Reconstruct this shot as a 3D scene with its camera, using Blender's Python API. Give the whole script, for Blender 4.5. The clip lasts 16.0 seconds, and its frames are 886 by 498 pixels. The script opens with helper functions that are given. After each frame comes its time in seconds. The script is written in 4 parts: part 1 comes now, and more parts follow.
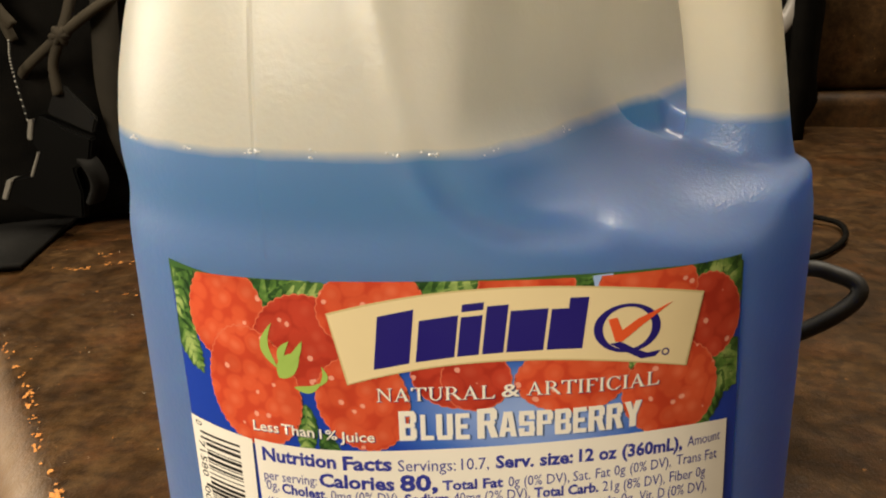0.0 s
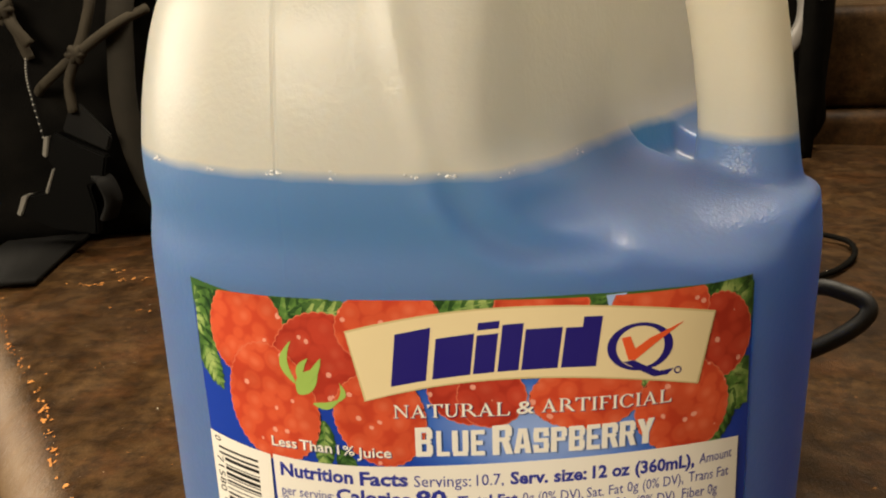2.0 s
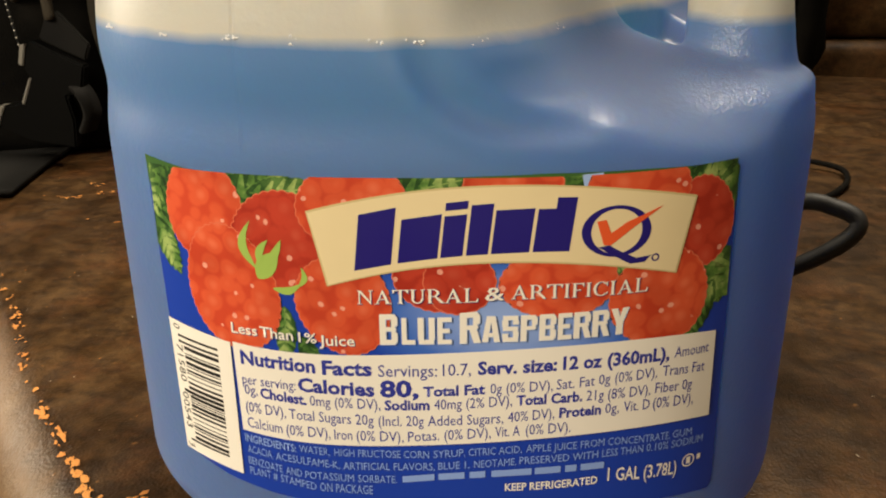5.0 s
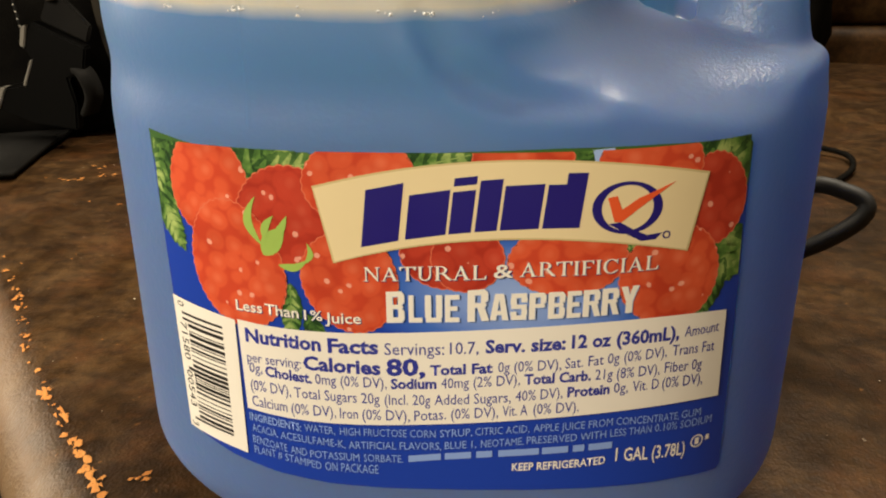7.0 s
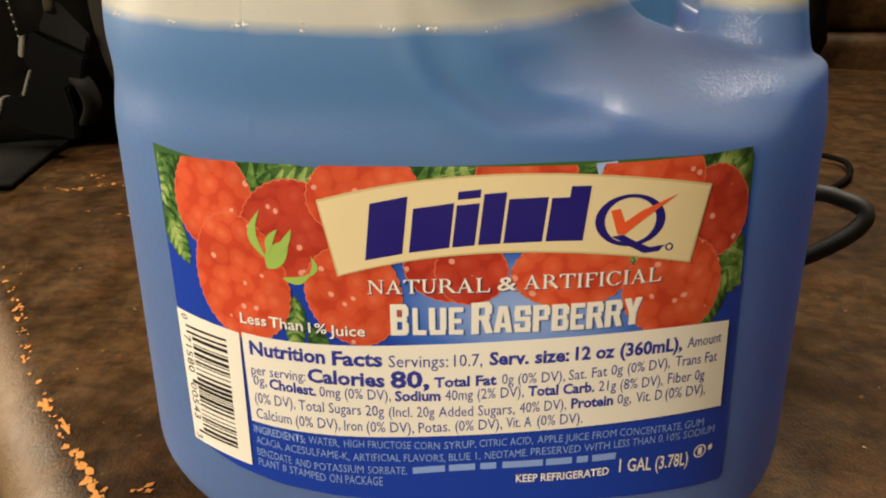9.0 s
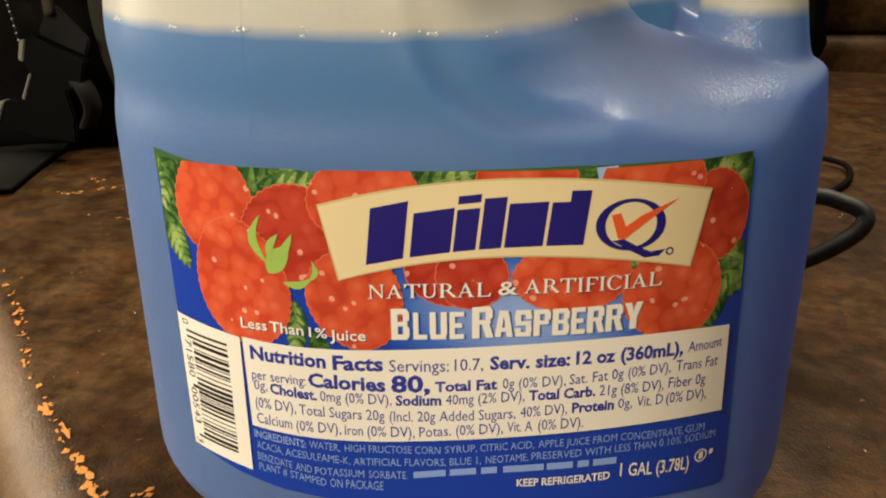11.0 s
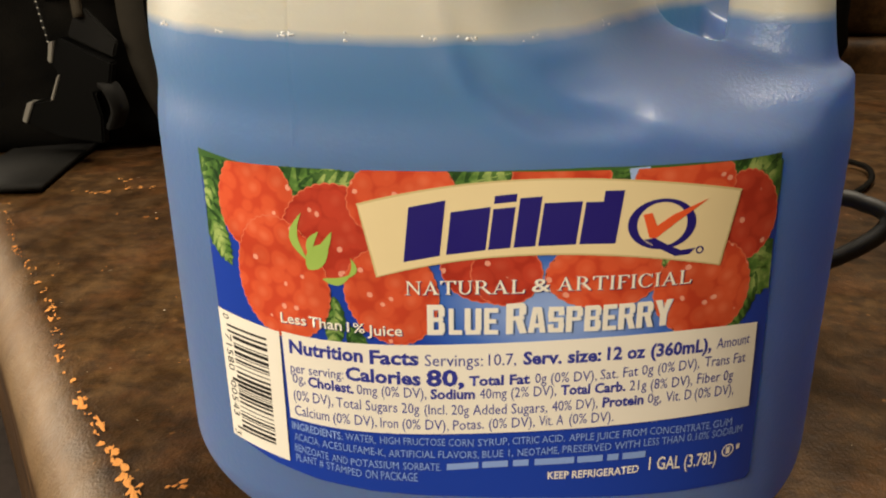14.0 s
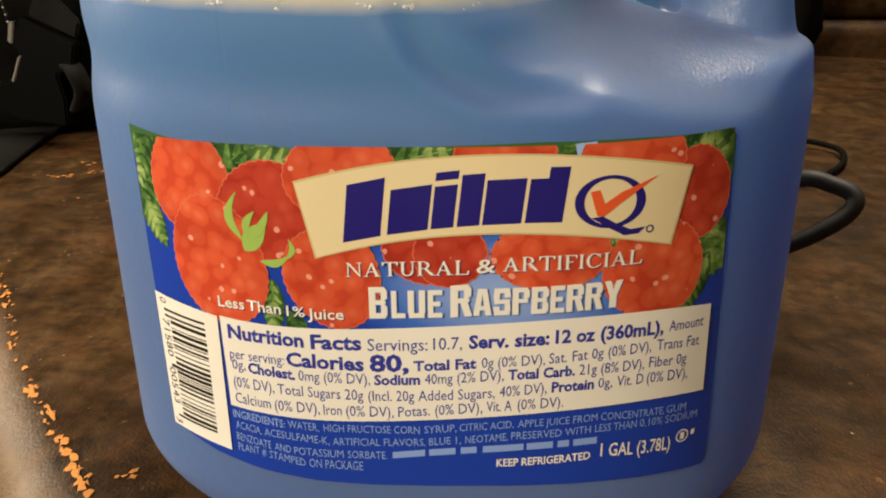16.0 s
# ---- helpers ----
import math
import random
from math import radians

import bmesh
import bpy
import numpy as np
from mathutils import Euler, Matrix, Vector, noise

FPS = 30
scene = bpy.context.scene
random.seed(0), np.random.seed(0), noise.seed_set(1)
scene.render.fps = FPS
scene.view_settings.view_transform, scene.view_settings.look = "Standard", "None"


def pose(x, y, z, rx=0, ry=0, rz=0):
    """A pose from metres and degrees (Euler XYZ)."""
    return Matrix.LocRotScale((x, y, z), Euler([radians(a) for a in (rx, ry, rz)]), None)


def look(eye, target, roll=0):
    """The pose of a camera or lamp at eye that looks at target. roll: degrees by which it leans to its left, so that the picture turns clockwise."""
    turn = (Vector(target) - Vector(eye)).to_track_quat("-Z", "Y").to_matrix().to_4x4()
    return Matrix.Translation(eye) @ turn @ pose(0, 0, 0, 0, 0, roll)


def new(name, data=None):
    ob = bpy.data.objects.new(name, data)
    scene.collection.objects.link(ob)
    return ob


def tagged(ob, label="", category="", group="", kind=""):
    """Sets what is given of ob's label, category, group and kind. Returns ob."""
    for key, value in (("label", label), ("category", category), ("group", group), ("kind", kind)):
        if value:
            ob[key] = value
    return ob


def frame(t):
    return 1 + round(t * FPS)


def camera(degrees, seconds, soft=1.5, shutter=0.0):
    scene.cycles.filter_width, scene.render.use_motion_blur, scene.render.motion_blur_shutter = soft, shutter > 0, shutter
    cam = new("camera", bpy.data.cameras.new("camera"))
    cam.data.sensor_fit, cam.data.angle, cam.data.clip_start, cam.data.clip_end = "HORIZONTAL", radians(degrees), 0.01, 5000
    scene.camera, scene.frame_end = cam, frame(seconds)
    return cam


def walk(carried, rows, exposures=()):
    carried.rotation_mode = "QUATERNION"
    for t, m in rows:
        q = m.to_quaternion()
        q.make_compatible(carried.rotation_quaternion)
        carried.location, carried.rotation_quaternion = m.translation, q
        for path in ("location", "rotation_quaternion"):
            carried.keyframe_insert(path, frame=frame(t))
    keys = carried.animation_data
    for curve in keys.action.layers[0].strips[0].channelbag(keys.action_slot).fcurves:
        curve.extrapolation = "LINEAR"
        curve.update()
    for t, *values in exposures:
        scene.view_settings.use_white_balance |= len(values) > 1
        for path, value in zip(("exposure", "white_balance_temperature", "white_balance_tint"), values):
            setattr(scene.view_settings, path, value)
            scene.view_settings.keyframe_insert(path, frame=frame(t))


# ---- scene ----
cam = camera(53.70, 16.0, soft=2.0)
PATH = [
    (0, (0.01774, -0.24035, 0.17215), (-0.0846, 0.70242, -0.14521), -1.76),
    (0.5, (0.01633, -0.24192, 0.17175), (-0.09079, 0.70245, -0.13918), -1.74),
    (1, (0.01647, -0.24167, 0.1723), (-0.08967, 0.70408, -0.13478), -1.71),
    (1.5, (0.0158, -0.24247, 0.17181), (-0.09358, 0.70409, -0.13161), -1.66),
    (2, (0.01645, -0.24371, 0.17397), (-0.09451, 0.7038, -0.12589), -1.76),
    (2.5, (0.01642, -0.24493, 0.17525), (-0.09736, 0.70263, -0.12339), -1.65),
    (3, (0.01669, -0.24544, 0.17449), (-0.09552, 0.70126, -0.12746), -1.46),
    (3.5, (0.019, -0.2435, 0.17164), (-0.09022, 0.69907, -0.14398), -1.31),
    (4, (0.01983, -0.24108, 0.16949), (-0.0853, 0.6968, -0.16116), -1.05),
    (4.5, (0.02164, -0.23923, 0.16369), (-0.0795, 0.6902, -0.19117), -0.74),
    (5, (0.02024, -0.23817, 0.16105), (-0.08149, 0.68602, -0.20681), -0.49),
    (5.5, (0.01940, -0.23753, 0.15947), (-0.08269, 0.68352, -0.21619), -0.35),
    (6, (0.01904, -0.23726, 0.15878), (-0.08321, 0.68243, -0.22025), -0.28),
    (6.5, (0.01890, -0.23715, 0.15852), (-0.08341, 0.68202, -0.22181), -0.26),
    (7, (0.01884, -0.23711, 0.15841), (-0.08349, 0.68185, -0.22244), -0.25),
    (7.5, (0.01766, -0.23689, 0.15797), (-0.08381, 0.68166, -0.22409), -0.23),
    (8, (0.01763, -0.23787, 0.15888), (-0.08427, 0.68145, -0.2212), -0.25),
    (8.5, (0.01802, -0.23769, 0.15906), (-0.08122, 0.68117, -0.22284), -0.32),
    (9, (0.01766, -0.23746, 0.15984), (-0.08152, 0.68442, -0.21470), -0.44),
    (9.5, (0.01756, -0.23739, 0.16007), (-0.08161, 0.68536, -0.21233), -0.48),
    (10, (0.01753, -0.23737, 0.16014), (-0.08164, 0.68563, -0.21165), -0.49),
    (10.5, (0.01752, -0.23737, 0.16015), (-0.08164, 0.68568, -0.21154), -0.49),
    (11, (0.01752, -0.23737, 0.16015), (-0.08164, 0.68568, -0.21154), -0.49),
    (11.5, (0.01681, -0.23797, 0.15955), (-0.08548, 0.68521, -0.21096), -0.47),
    (12, (0.01518, -0.23816, 0.15915), (-0.09031, 0.68475, -0.21114), -0.50),
    (12.5, (0.01498, -0.23991, 0.15958), (-0.09743, 0.68324, -0.20806), -0.62),
    (13, (0.01632, -0.23981, 0.16093), (-0.09615, 0.68467, -0.20332), -0.62),
    (13.5, (0.01521, -0.2416, 0.16226), (-0.10144, 0.68162, -0.20389), -0.70),
    (14, (0.01434, -0.24256, 0.16145), (-0.10234, 0.679, -0.20884), -0.63),
    (14.5, (0.01683, -0.23922, 0.15862), (-0.09164, 0.68054, -0.21857), -0.32),
    (15, (0.02052, -0.23647, 0.15748), (-0.07654, 0.68163, -0.22681), -0.20),
    (15.5, (0.01899, -0.23793, 0.15757), (-0.08134, 0.67965, -0.22711), -0.28),
    (16, (0.02096, -0.23594, 0.15789), (-0.07548, 0.68172, -0.2276), -0.35),
]
walk(cam, [(t, look(eye, target, roll)) for t, eye, target, roll in PATH])

# ---------------------------------------------------------------- light
world = bpy.data.worlds.new("room_air")
world.use_nodes = True
world.node_tree.nodes["Background"].inputs[0].default_value = (0.9, 0.8, 0.66, 1)
world.node_tree.nodes["Background"].inputs[1].default_value = 0.035
scene.world = world


def area_lamp(name, eye, target, size, watts, colour):
    data = bpy.data.lights.new(name, "AREA")
    data.shape, data.size, data.energy, data.color = "DISK", size, watts, colour
    ob = new(name, data)
    ob.matrix_world = look(eye, target)
    return ob


WARM = (1.0, 0.88, 0.70)
area_lamp("ceiling_light_glow", (0.24, 0.46, 1.50), (0.03, 0, 0.12), 0.6, 30, WARM)
# unseen key light added at front left to brighten the jug's face
area_lamp("front_left_key", (-1.00, -1.20, 0.95), (0, 0, 0.08), 0.9, 41, WARM)
area_lamp("lamp_glow", (-1.7, 0.30, 0.55), (-0.1, 0.0, 0.05), 1.0, 27, WARM)

# ---------------------------------------------------------------- materials
def material(name, base=(0.5, 0.5, 0.5), rough=0.5, metal=0.0):
    m = bpy.data.materials.new(name)
    m.use_nodes = True
    b = m.node_tree.nodes["Principled BSDF"]
    b.inputs["Base Color"].default_value = (*base, 1)
    b.inputs["Roughness"].default_value = rough
    b.inputs["Metallic"].default_value = metal
    return m


class Net:
    """Short hand for adding nodes to a material."""

    def __init__(self, m):
        self.t, self.n = m.node_tree, m.node_tree.nodes
        self.b = self.n["Principled BSDF"]
        self.coord = self.n.new("ShaderNodeTexCoord").outputs["Object"]

    def join(self, a, b):
        self.t.links.new(a, b)

    def put(self, kind, **values):
        node = self.n.new(kind)
        for key, value in values.items():
            node.inputs[key].default_value = value
        return node

    def noise(self, scale, detail=4, rough=0.55, vector=None):
        node = self.put("ShaderNodeTexNoise", Scale=scale, Detail=detail, Roughness=rough)
        self.join(vector or self.coord, node.inputs["Vector"])
        return node.outputs["Fac"]

    def cells(self, scale, feature="F1", vector=None):
        node = self.put("ShaderNodeTexVoronoi", Scale=scale)
        node.feature = feature
        self.join(vector or self.coord, node.inputs["Vector"])
        return node.outputs["Distance"]

    def ramp(self, fac, stops):
        node = self.n.new("ShaderNodeValToRGB")
        e = node.color_ramp.elements
        while len(e) < len(stops):
            e.new(0.5)
        for k, (at, colour) in enumerate(stops):
            e[k].position = at
            e[k].color = (*colour, 1) if len(colour) == 3 else colour
        self.join(fac, node.inputs[0])
        return node.outputs[0]

    def maths(self, op, a, b=0.0, clamp=False):
        node = self.n.new("ShaderNodeMath")
        node.operation, node.use_clamp = op, clamp
        for k, v in enumerate((a, b)):
            if isinstance(v, (int, float)):
                node.inputs[k].default_value = v
            else:
                self.join(v, node.inputs[k])
        return node.outputs[0]

    def mix(self, fac, a, b, how="MIX"):
        node = self.n.new("ShaderNodeMix")
        node.data_type, node.blend_type = "RGBA", how
        for k, v in ((0, fac), (6, a), (7, b)):
            if isinstance(v, (int, float)):
                node.inputs[k].default_value = v
            elif isinstance(v, tuple):
                node.inputs[k].default_value = (*v, 1)
            else:
                self.join(v, node.inputs[k])
        return node.outputs[2]

    def bump(self, height, strength, distance):
        node = self.put("ShaderNodeBump", Strength=strength, Distance=distance)
        self.join(height, node.inputs["Height"])
        self.join(node.outputs[0], self.b.inputs["Normal"])
        self.join(node.outputs[0], self.b.inputs["Coat Normal"])
        return node

    def axes(self):
        node = self.n.new("ShaderNodeSeparateXYZ")
        self.join(self.coord, node.inputs[0])
        return node.outputs


LEVEL = 0.1394   # height of the drink's surface


def plastic_material():
    """Milky blow-moulded plastic, stained blue where the drink wets it from inside."""
    m = material("milky_plastic", rough=0.52)
    k = Net(m)
    k.b.inputs["Specular IOR Level"].default_value = 0.5
    k.b.inputs["Coat Weight"].default_value = 0.75
    k.b.inputs["Coat Roughness"].default_value = 0.28
    z = k.axes()[2]
    ragged = k.maths("MULTIPLY", k.maths("SUBTRACT", k.noise(90, 2), 0.5), 0.0016)
    wet = k.maths("MULTIPLY", k.maths("SUBTRACT", LEVEL + 0.0012, k.maths("ADD", z, ragged)), 420, clamp=True)
    cloud = k.noise(28, 3)
    dry = k.ramp(cloud, [(0.3, (0.76, 0.72, 0.60)), (0.7, (0.82, 0.78, 0.66))])
    blue = k.ramp(cloud, [(0.3, (0.004, 0.094, 0.300)), (0.7, (0.006, 0.116, 0.360))])
    colour = k.mix(wet, dry, blue)
    k.join(colour, k.b.inputs["Base Color"])
    fine = k.maths("ADD", k.maths("MULTIPLY", k.noise(750, 2), 0.8), k.noise(110, 3))
    # pebbled patches left by the mould, on the shoulder and high on the front
    patch = 0.0
    for spot, reach in (((0.056, -0.064, 0.127), 0.017), ((-0.027, -0.080, 0.176), 0.014)):
        far = k.n.new("ShaderNodeVectorMath")
        far.operation = "DISTANCE"
        k.join(k.coord, far.inputs[0])
        far.inputs[1].default_value = spot
        near = k.maths("SUBTRACT", 1.0, k.maths("DIVIDE", far.outputs["Value"], reach), clamp=True)
        patch = k.maths("ADD", patch, near)
    pebble = k.maths("MULTIPLY", k.maths("MULTIPLY", k.maths("SUBTRACT", k.noise(1700, 1), 0.5), patch), 3.4)
    # a fine upright mould groove on the front
    x, y, _ = k.axes()
    groove = k.maths("SUBTRACT", 1.0, k.maths("DIVIDE", k.maths("ABSOLUTE", k.maths("ADD", x, 0.0323)), 0.0006), clamp=True)
    groove = k.maths("MULTIPLY", k.maths("MULTIPLY", groove, k.maths("LESS_THAN", y, -0.03)), k.maths("GREATER_THAN", z, 0.119))
    k.bump(k.maths("SUBTRACT", k.maths("ADD", fine, pebble), k.maths("MULTIPLY", groove, 5.0)), 0.22, 0.0006)
    k.b.inputs["Subsurface Weight"].default_value = 0.85
    k.join(k.maths("ADD", 0.005, k.maths("MULTIPLY", wet, 0.033)), k.b.inputs["Subsurface Scale"])
    k.join(k.mix(wet, (1.0, 0.9, 0.75), (0.10, 0.42, 0.75)), k.b.inputs["Subsurface Radius"])
    lit = k.n.new("ShaderNodeBsdfTranslucent")
    k.join(k.mix(wet, dry, (0.006, 0.42, 0.90)), lit.inputs["Color"])
    blend = k.n.new("ShaderNodeMixShader")
    k.join(k.maths("SUBTRACT", 0.56, k.maths("MULTIPLY", wet, 0.13)), blend.inputs[0])
    k.join(k.b.outputs[0], blend.inputs[1])
    k.join(lit.outputs[0], blend.inputs[2])
    # the wall's own milkiness, a thin white veil over the blue
    veil = k.put("ShaderNodeBsdfDiffuse", Color=(0.70, 0.70, 0.76, 1), Roughness=0.5)
    over = k.n.new("ShaderNodeMixShader")
    k.join(k.maths("MULTIPLY", wet, 0.115), over.inputs[0])
    k.join(blend.outputs[0], over.inputs[1])
    k.join(veil.outputs[0], over.inputs[2])
    k.join(over.outputs[0], k.n["Material Output"].inputs[0])
    return m


def liquid_material():
    """Clear blue drink, lit through."""
    m = material("blue_drink", (0.04, 0.58, 0.92), 0.1)
    k = Net(m)
    through_ = k.n.new("ShaderNodeBsdfTranslucent")
    k.join(k.ramp(k.noise(20, 2), [(0.3, (0.04, 0.56, 0.90)), (0.7, (0.05, 0.60, 0.93))]), through_.inputs["Color"])
    k.join(through_.outputs[0], k.n["Material Output"].inputs[0])
    return m


def leather_material(name="brown_leather", shade=1.0, mottle=0.8):
    """Dark brown coated leather, scuffed, with flakes worn through to orange hide."""
    m = material(name, rough=0.4)
    k = Net(m)
    big, mid, fine = k.noise(7, 5, 0.6), k.noise(45, 6, 0.65), k.noise(420, 4, 0.6)
    tone = k.ramp(k.maths("ADD", k.maths("MULTIPLY", big, 0.6), k.maths("MULTIPLY", mid, 0.4)),
                  [(0.36, (0.034, 0.017, 0.0058)), (0.5, (0.080, 0.040, 0.0125)), (0.66, (0.16, 0.085, 0.027))])
    speck = k.maths("MULTIPLY", k.maths("GREATER_THAN", k.noise(300, 2, 0.5), 0.72), k.maths("GREATER_THAN", k.noise(23, 3), 0.53))
    streak = k.n.new("ShaderNodeMapping")
    streak.inputs["Scale"].default_value = (1.0, 5.0, 1.0)
    streak.inputs["Rotation"].default_value = (0, 0, 0.25)
    k.join(k.coord, streak.inputs[0])
    rub = k.ramp(k.noise(26, 5, 0.65, streak.outputs[0]), [(0.5, (0, 0, 0)), (0.72, (1, 1, 1))])
    worn = k.mix(k.maths("MULTIPLY", rub, 0.35), k.mix(k.maths("MULTIPLY", speck, 0.75), tone, (0.36, 0.17, 0.05)), (0.15, 0.07, 0.022))
    blot = k.ramp(k.noise(75, 6, 0.7), [(0.42, (0.42, 0.38, 0.34)), (0.58, (1.0, 1.0, 1.0))])
    worn = k.mix(1.0, k.mix(mottle, worn, blot, "MULTIPLY"), (shade, shade, shade), "MULTIPLY")
    rust = k.ramp(k.noise(24, 9, 0.72), [(0.50, (0, 0, 0)), (0.62, (1, 1, 1))])
    worn = k.mix(k.maths("MULTIPLY", rust, 0.42), worn, (0.150 * shade, 0.058 * shade, 0.017 * shade))
    scuff = k.ramp(k.noise(160, 7, 0.75), [(0.40, (0.45, 0.45, 0.45)), (0.56, (1.08, 1.05, 1.0))])
    worn = k.mix(0.7, worn, scuff, "MULTIPLY")
    # paler tan on the rolled front edge: its sheen, put into the colour
    x, y, h = k.axes()
    over = k.maths("SUBTRACT", k.maths("ADD", k.maths("MULTIPLY", x, -0.787), k.maths("MULTIPLY", y, -0.617)), 0.1115)
    edge_sheen = k.maths("MULTIPLY", k.maths("MULTIPLY", over, 85, clamp=True), k.maths("ADD", 0.35, k.maths("MULTIPLY", k.noise(38, 4), 0.9)), clamp=True)
    edge_sheen = k.maths("MULTIPLY", edge_sheen, k.maths("MULTIPLY", k.maths("ADD", h, 0.034), 70, clamp=True))
    k.join(k.mix(k.maths("MULTIPLY", edge_sheen, 0.8), worn, (0.20, 0.125, 0.06)), k.b.inputs["Base Color"])
    k.join(k.ramp(mid, [(0.3, (0.34, 0.34, 0.34)), (0.7, (0.60, 0.60, 0.60))]), k.b.inputs["Roughness"])
    grain = k.maths("ADD", k.maths("MULTIPLY", k.cells(900), 0.22), k.maths("ADD", k.maths("MULTIPLY", fine, 0.4), mid))
    k.b.inputs["Specular IOR Level"].default_value = 0.22
    k.bump(grain, 0.45, 0.0014)
    return m


def cloth_material(name, dark, light, scale=900, rough=0.85):
    m = material(name, rough=rough)
    m.node_tree.nodes["Principled BSDF"].inputs["Specular IOR Level"].default_value = 0.2
    k = Net(m)
    k.join(k.ramp(k.noise(30, 4), [(0.3, dark), (0.7, light)]), k.b.inputs["Base Color"])
    k.bump(k.maths("ADD", k.noise(scale, 2), k.noise(60, 3)), 0.4, 0.001)
    return m


PLASTIC, LIQUID, LEATHER = plastic_material(), liquid_material(), leather_material(shade=0.66)
BACK_LEATHER = leather_material("dark_back_leather", 0.55, 0.4)
HIDE = cloth_material("orange_hide", (0.42, 0.15, 0.03), (0.6, 0.27, 0.07), 700, 0.8)
NYLON = cloth_material("black_nylon", (0.0024, 0.0022, 0.0019), (0.0080, 0.0070, 0.0054))
WEB = cloth_material("dark_webbing", (0.0035, 0.0032, 0.0026), (0.008, 0.0072, 0.0058), 1400)
# the unseen walls and ceiling are toned down to bounce less light
LOW_BOUNCE_WALL = cloth_material("low_bounce_tan_wall", (0.22, 0.17, 0.11), (0.27, 0.21, 0.14), 300, 0.8)
# paler copy of the wall tan: light on the back wall put into colour
LIT_WALL = cloth_material("lit_tan_wall", (0.60, 0.46, 0.27), (0.66, 0.51, 0.31), 300, 0.8)
CEILING = cloth_material("cream_ceiling_paint", (0.42, 0.39, 0.34), (0.48, 0.44, 0.38), 300, 0.9)
NYLON.node_tree.nodes["Principled BSDF"].inputs["Specular IOR Level"].default_value = 0.06
CARPET = cloth_material("dark_carpet", (0.02, 0.015, 0.012), (0.04, 0.03, 0.025), 500, 0.95)


def link(name, bm, mat, parent=None, smooth=True):
    me = bpy.data.meshes.new(name)
    bm.normal_update()
    bm.to_mesh(me)
    bm.free()
    me.materials.append(mat)
    if smooth:
        me.polygons.foreach_set("use_smooth", [True] * len(me.polygons))
    ob = new(name, me)
    ob.parent = parent
    return ob


def part(name, bm, mat, parent, label="", smooth=True):
    ob = link(name, bm, mat, parent, smooth)
    return tagged(ob, label) if label else ob


def thing(name, label, category, kind="", group=""):
    return tagged(new(name), label, category, group, kind)


def box(bm, lo, hi, bevel=0.0, segments=3):
    """An axis-aligned block, its edges rounded."""
    made = bmesh.ops.create_cube(bm, size=1)["verts"]
    for v in made:
        v.co = Vector([a + (c + 0.5) * (b - a) for a, b, c in zip(lo, hi, v.co)])
    if bevel:
        edges = list({e for v in made for e in v.link_edges})
        bmesh.ops.bevel(bm, geom=edges, offset=bevel, segments=segments, affect="EDGES", profile=0.5)
    return bm


def loft(rings, closed_ends=True):
    """A skin over rings of points, each ring with the same count."""
    bm = bmesh.new()
    rows = [[bm.verts.new(p) for p in ring] for ring in rings]
    n = len(rows[0])
    for a, b in zip(rows, rows[1:]):
        for i in range(n):
            bm.faces.new((a[i], a[(i + 1) % n], b[(i + 1) % n], b[i]))
    if closed_ends:
        bm.faces.new(rows[0][::-1])
        bm.faces.new(rows[-1])
    return bm


def spline(points, steps):
    """A smooth line through a few points."""
    pts = [Vector(p) for p in points]
    pts = [2 * pts[0] - pts[1]] + pts + [2 * pts[-1] - pts[-2]]
    out = []
    for a, b, c, d in zip(pts, pts[1:], pts[2:], pts[3:]):
        for i in range(steps):
            t = i / steps
            out.append(0.5 * (2 * b + (c - a) * t + (2 * a - 5 * b + 4 * c - d) * t * t + (3 * b - a - 3 * c + d) * t ** 3))
    return out + [pts[-2]]


def tube(points, radius, sides=10, steps=6, flat=1.0, up=(0, 0, 1), bump=0.0):
    """A round or flattened cord along a smooth line."""
    line = spline(points, steps)
    rings = []
    for i, p in enumerate(line):
        way = (line[min(i + 1, len(line) - 1)] - line[max(i - 1, 0)]).normalized()
        side = way.cross(Vector(up))
        side = side.normalized() if side.length > 1e-4 else way.orthogonal().normalized()
        top = side.cross(way)
        r = radius * (1 + bump * math.sin(i * 2.1))
        rings.append([p + r * (math.cos(a) * side + flat * math.sin(a) * top)
                      for a in (2 * math.pi * j / sides for j in range(sides))])
    return loft(rings)


# ---------------------------------------------------------------- room
# closed box; ceiling and south, west and east walls are unseen, added to enclose
room = {"floor": ((-2.2, -2.2, -0.5), (2.2, 1.9, -0.45), CARPET, "dark carpet floor under the sofa"),
        "ceiling": ((-2.2, -2.2, 1.95), (2.2, 1.9, 2.0), CEILING, "cream painted ceiling"),
        "wall_north": ((-2.2, 1.9, -0.5), (2.2, 2.0, 2.0), LIT_WALL, "tan painted wall behind the sofa"),
        "wall_south": ((-2.2, -2.3, -0.5), (2.2, -2.2, 2.0), LOW_BOUNCE_WALL, "tan painted wall"),
        "wall_west": ((-2.3, -2.3, -0.5), (-2.2, 2.0, 2.0), LOW_BOUNCE_WALL, "tan painted wall"),
        "wall_east": ((2.2, -2.3, -0.5), (2.3, 2.0, 2.0), LOW_BOUNCE_WALL, "tan painted wall")}
for name, (lo, hi, mat, label) in room.items():
    tagged(link(name, box(bmesh.new(), lo, hi), mat, smooth=False), label, name.split("_")[0], kind="structure")

# ---------------------------------------------------------------- sofa
EDGE = Vector((0.617, -0.787, 0))       # along the seat's front edge
OUT = Vector((-0.787, -0.617, 0))       # out over the edge


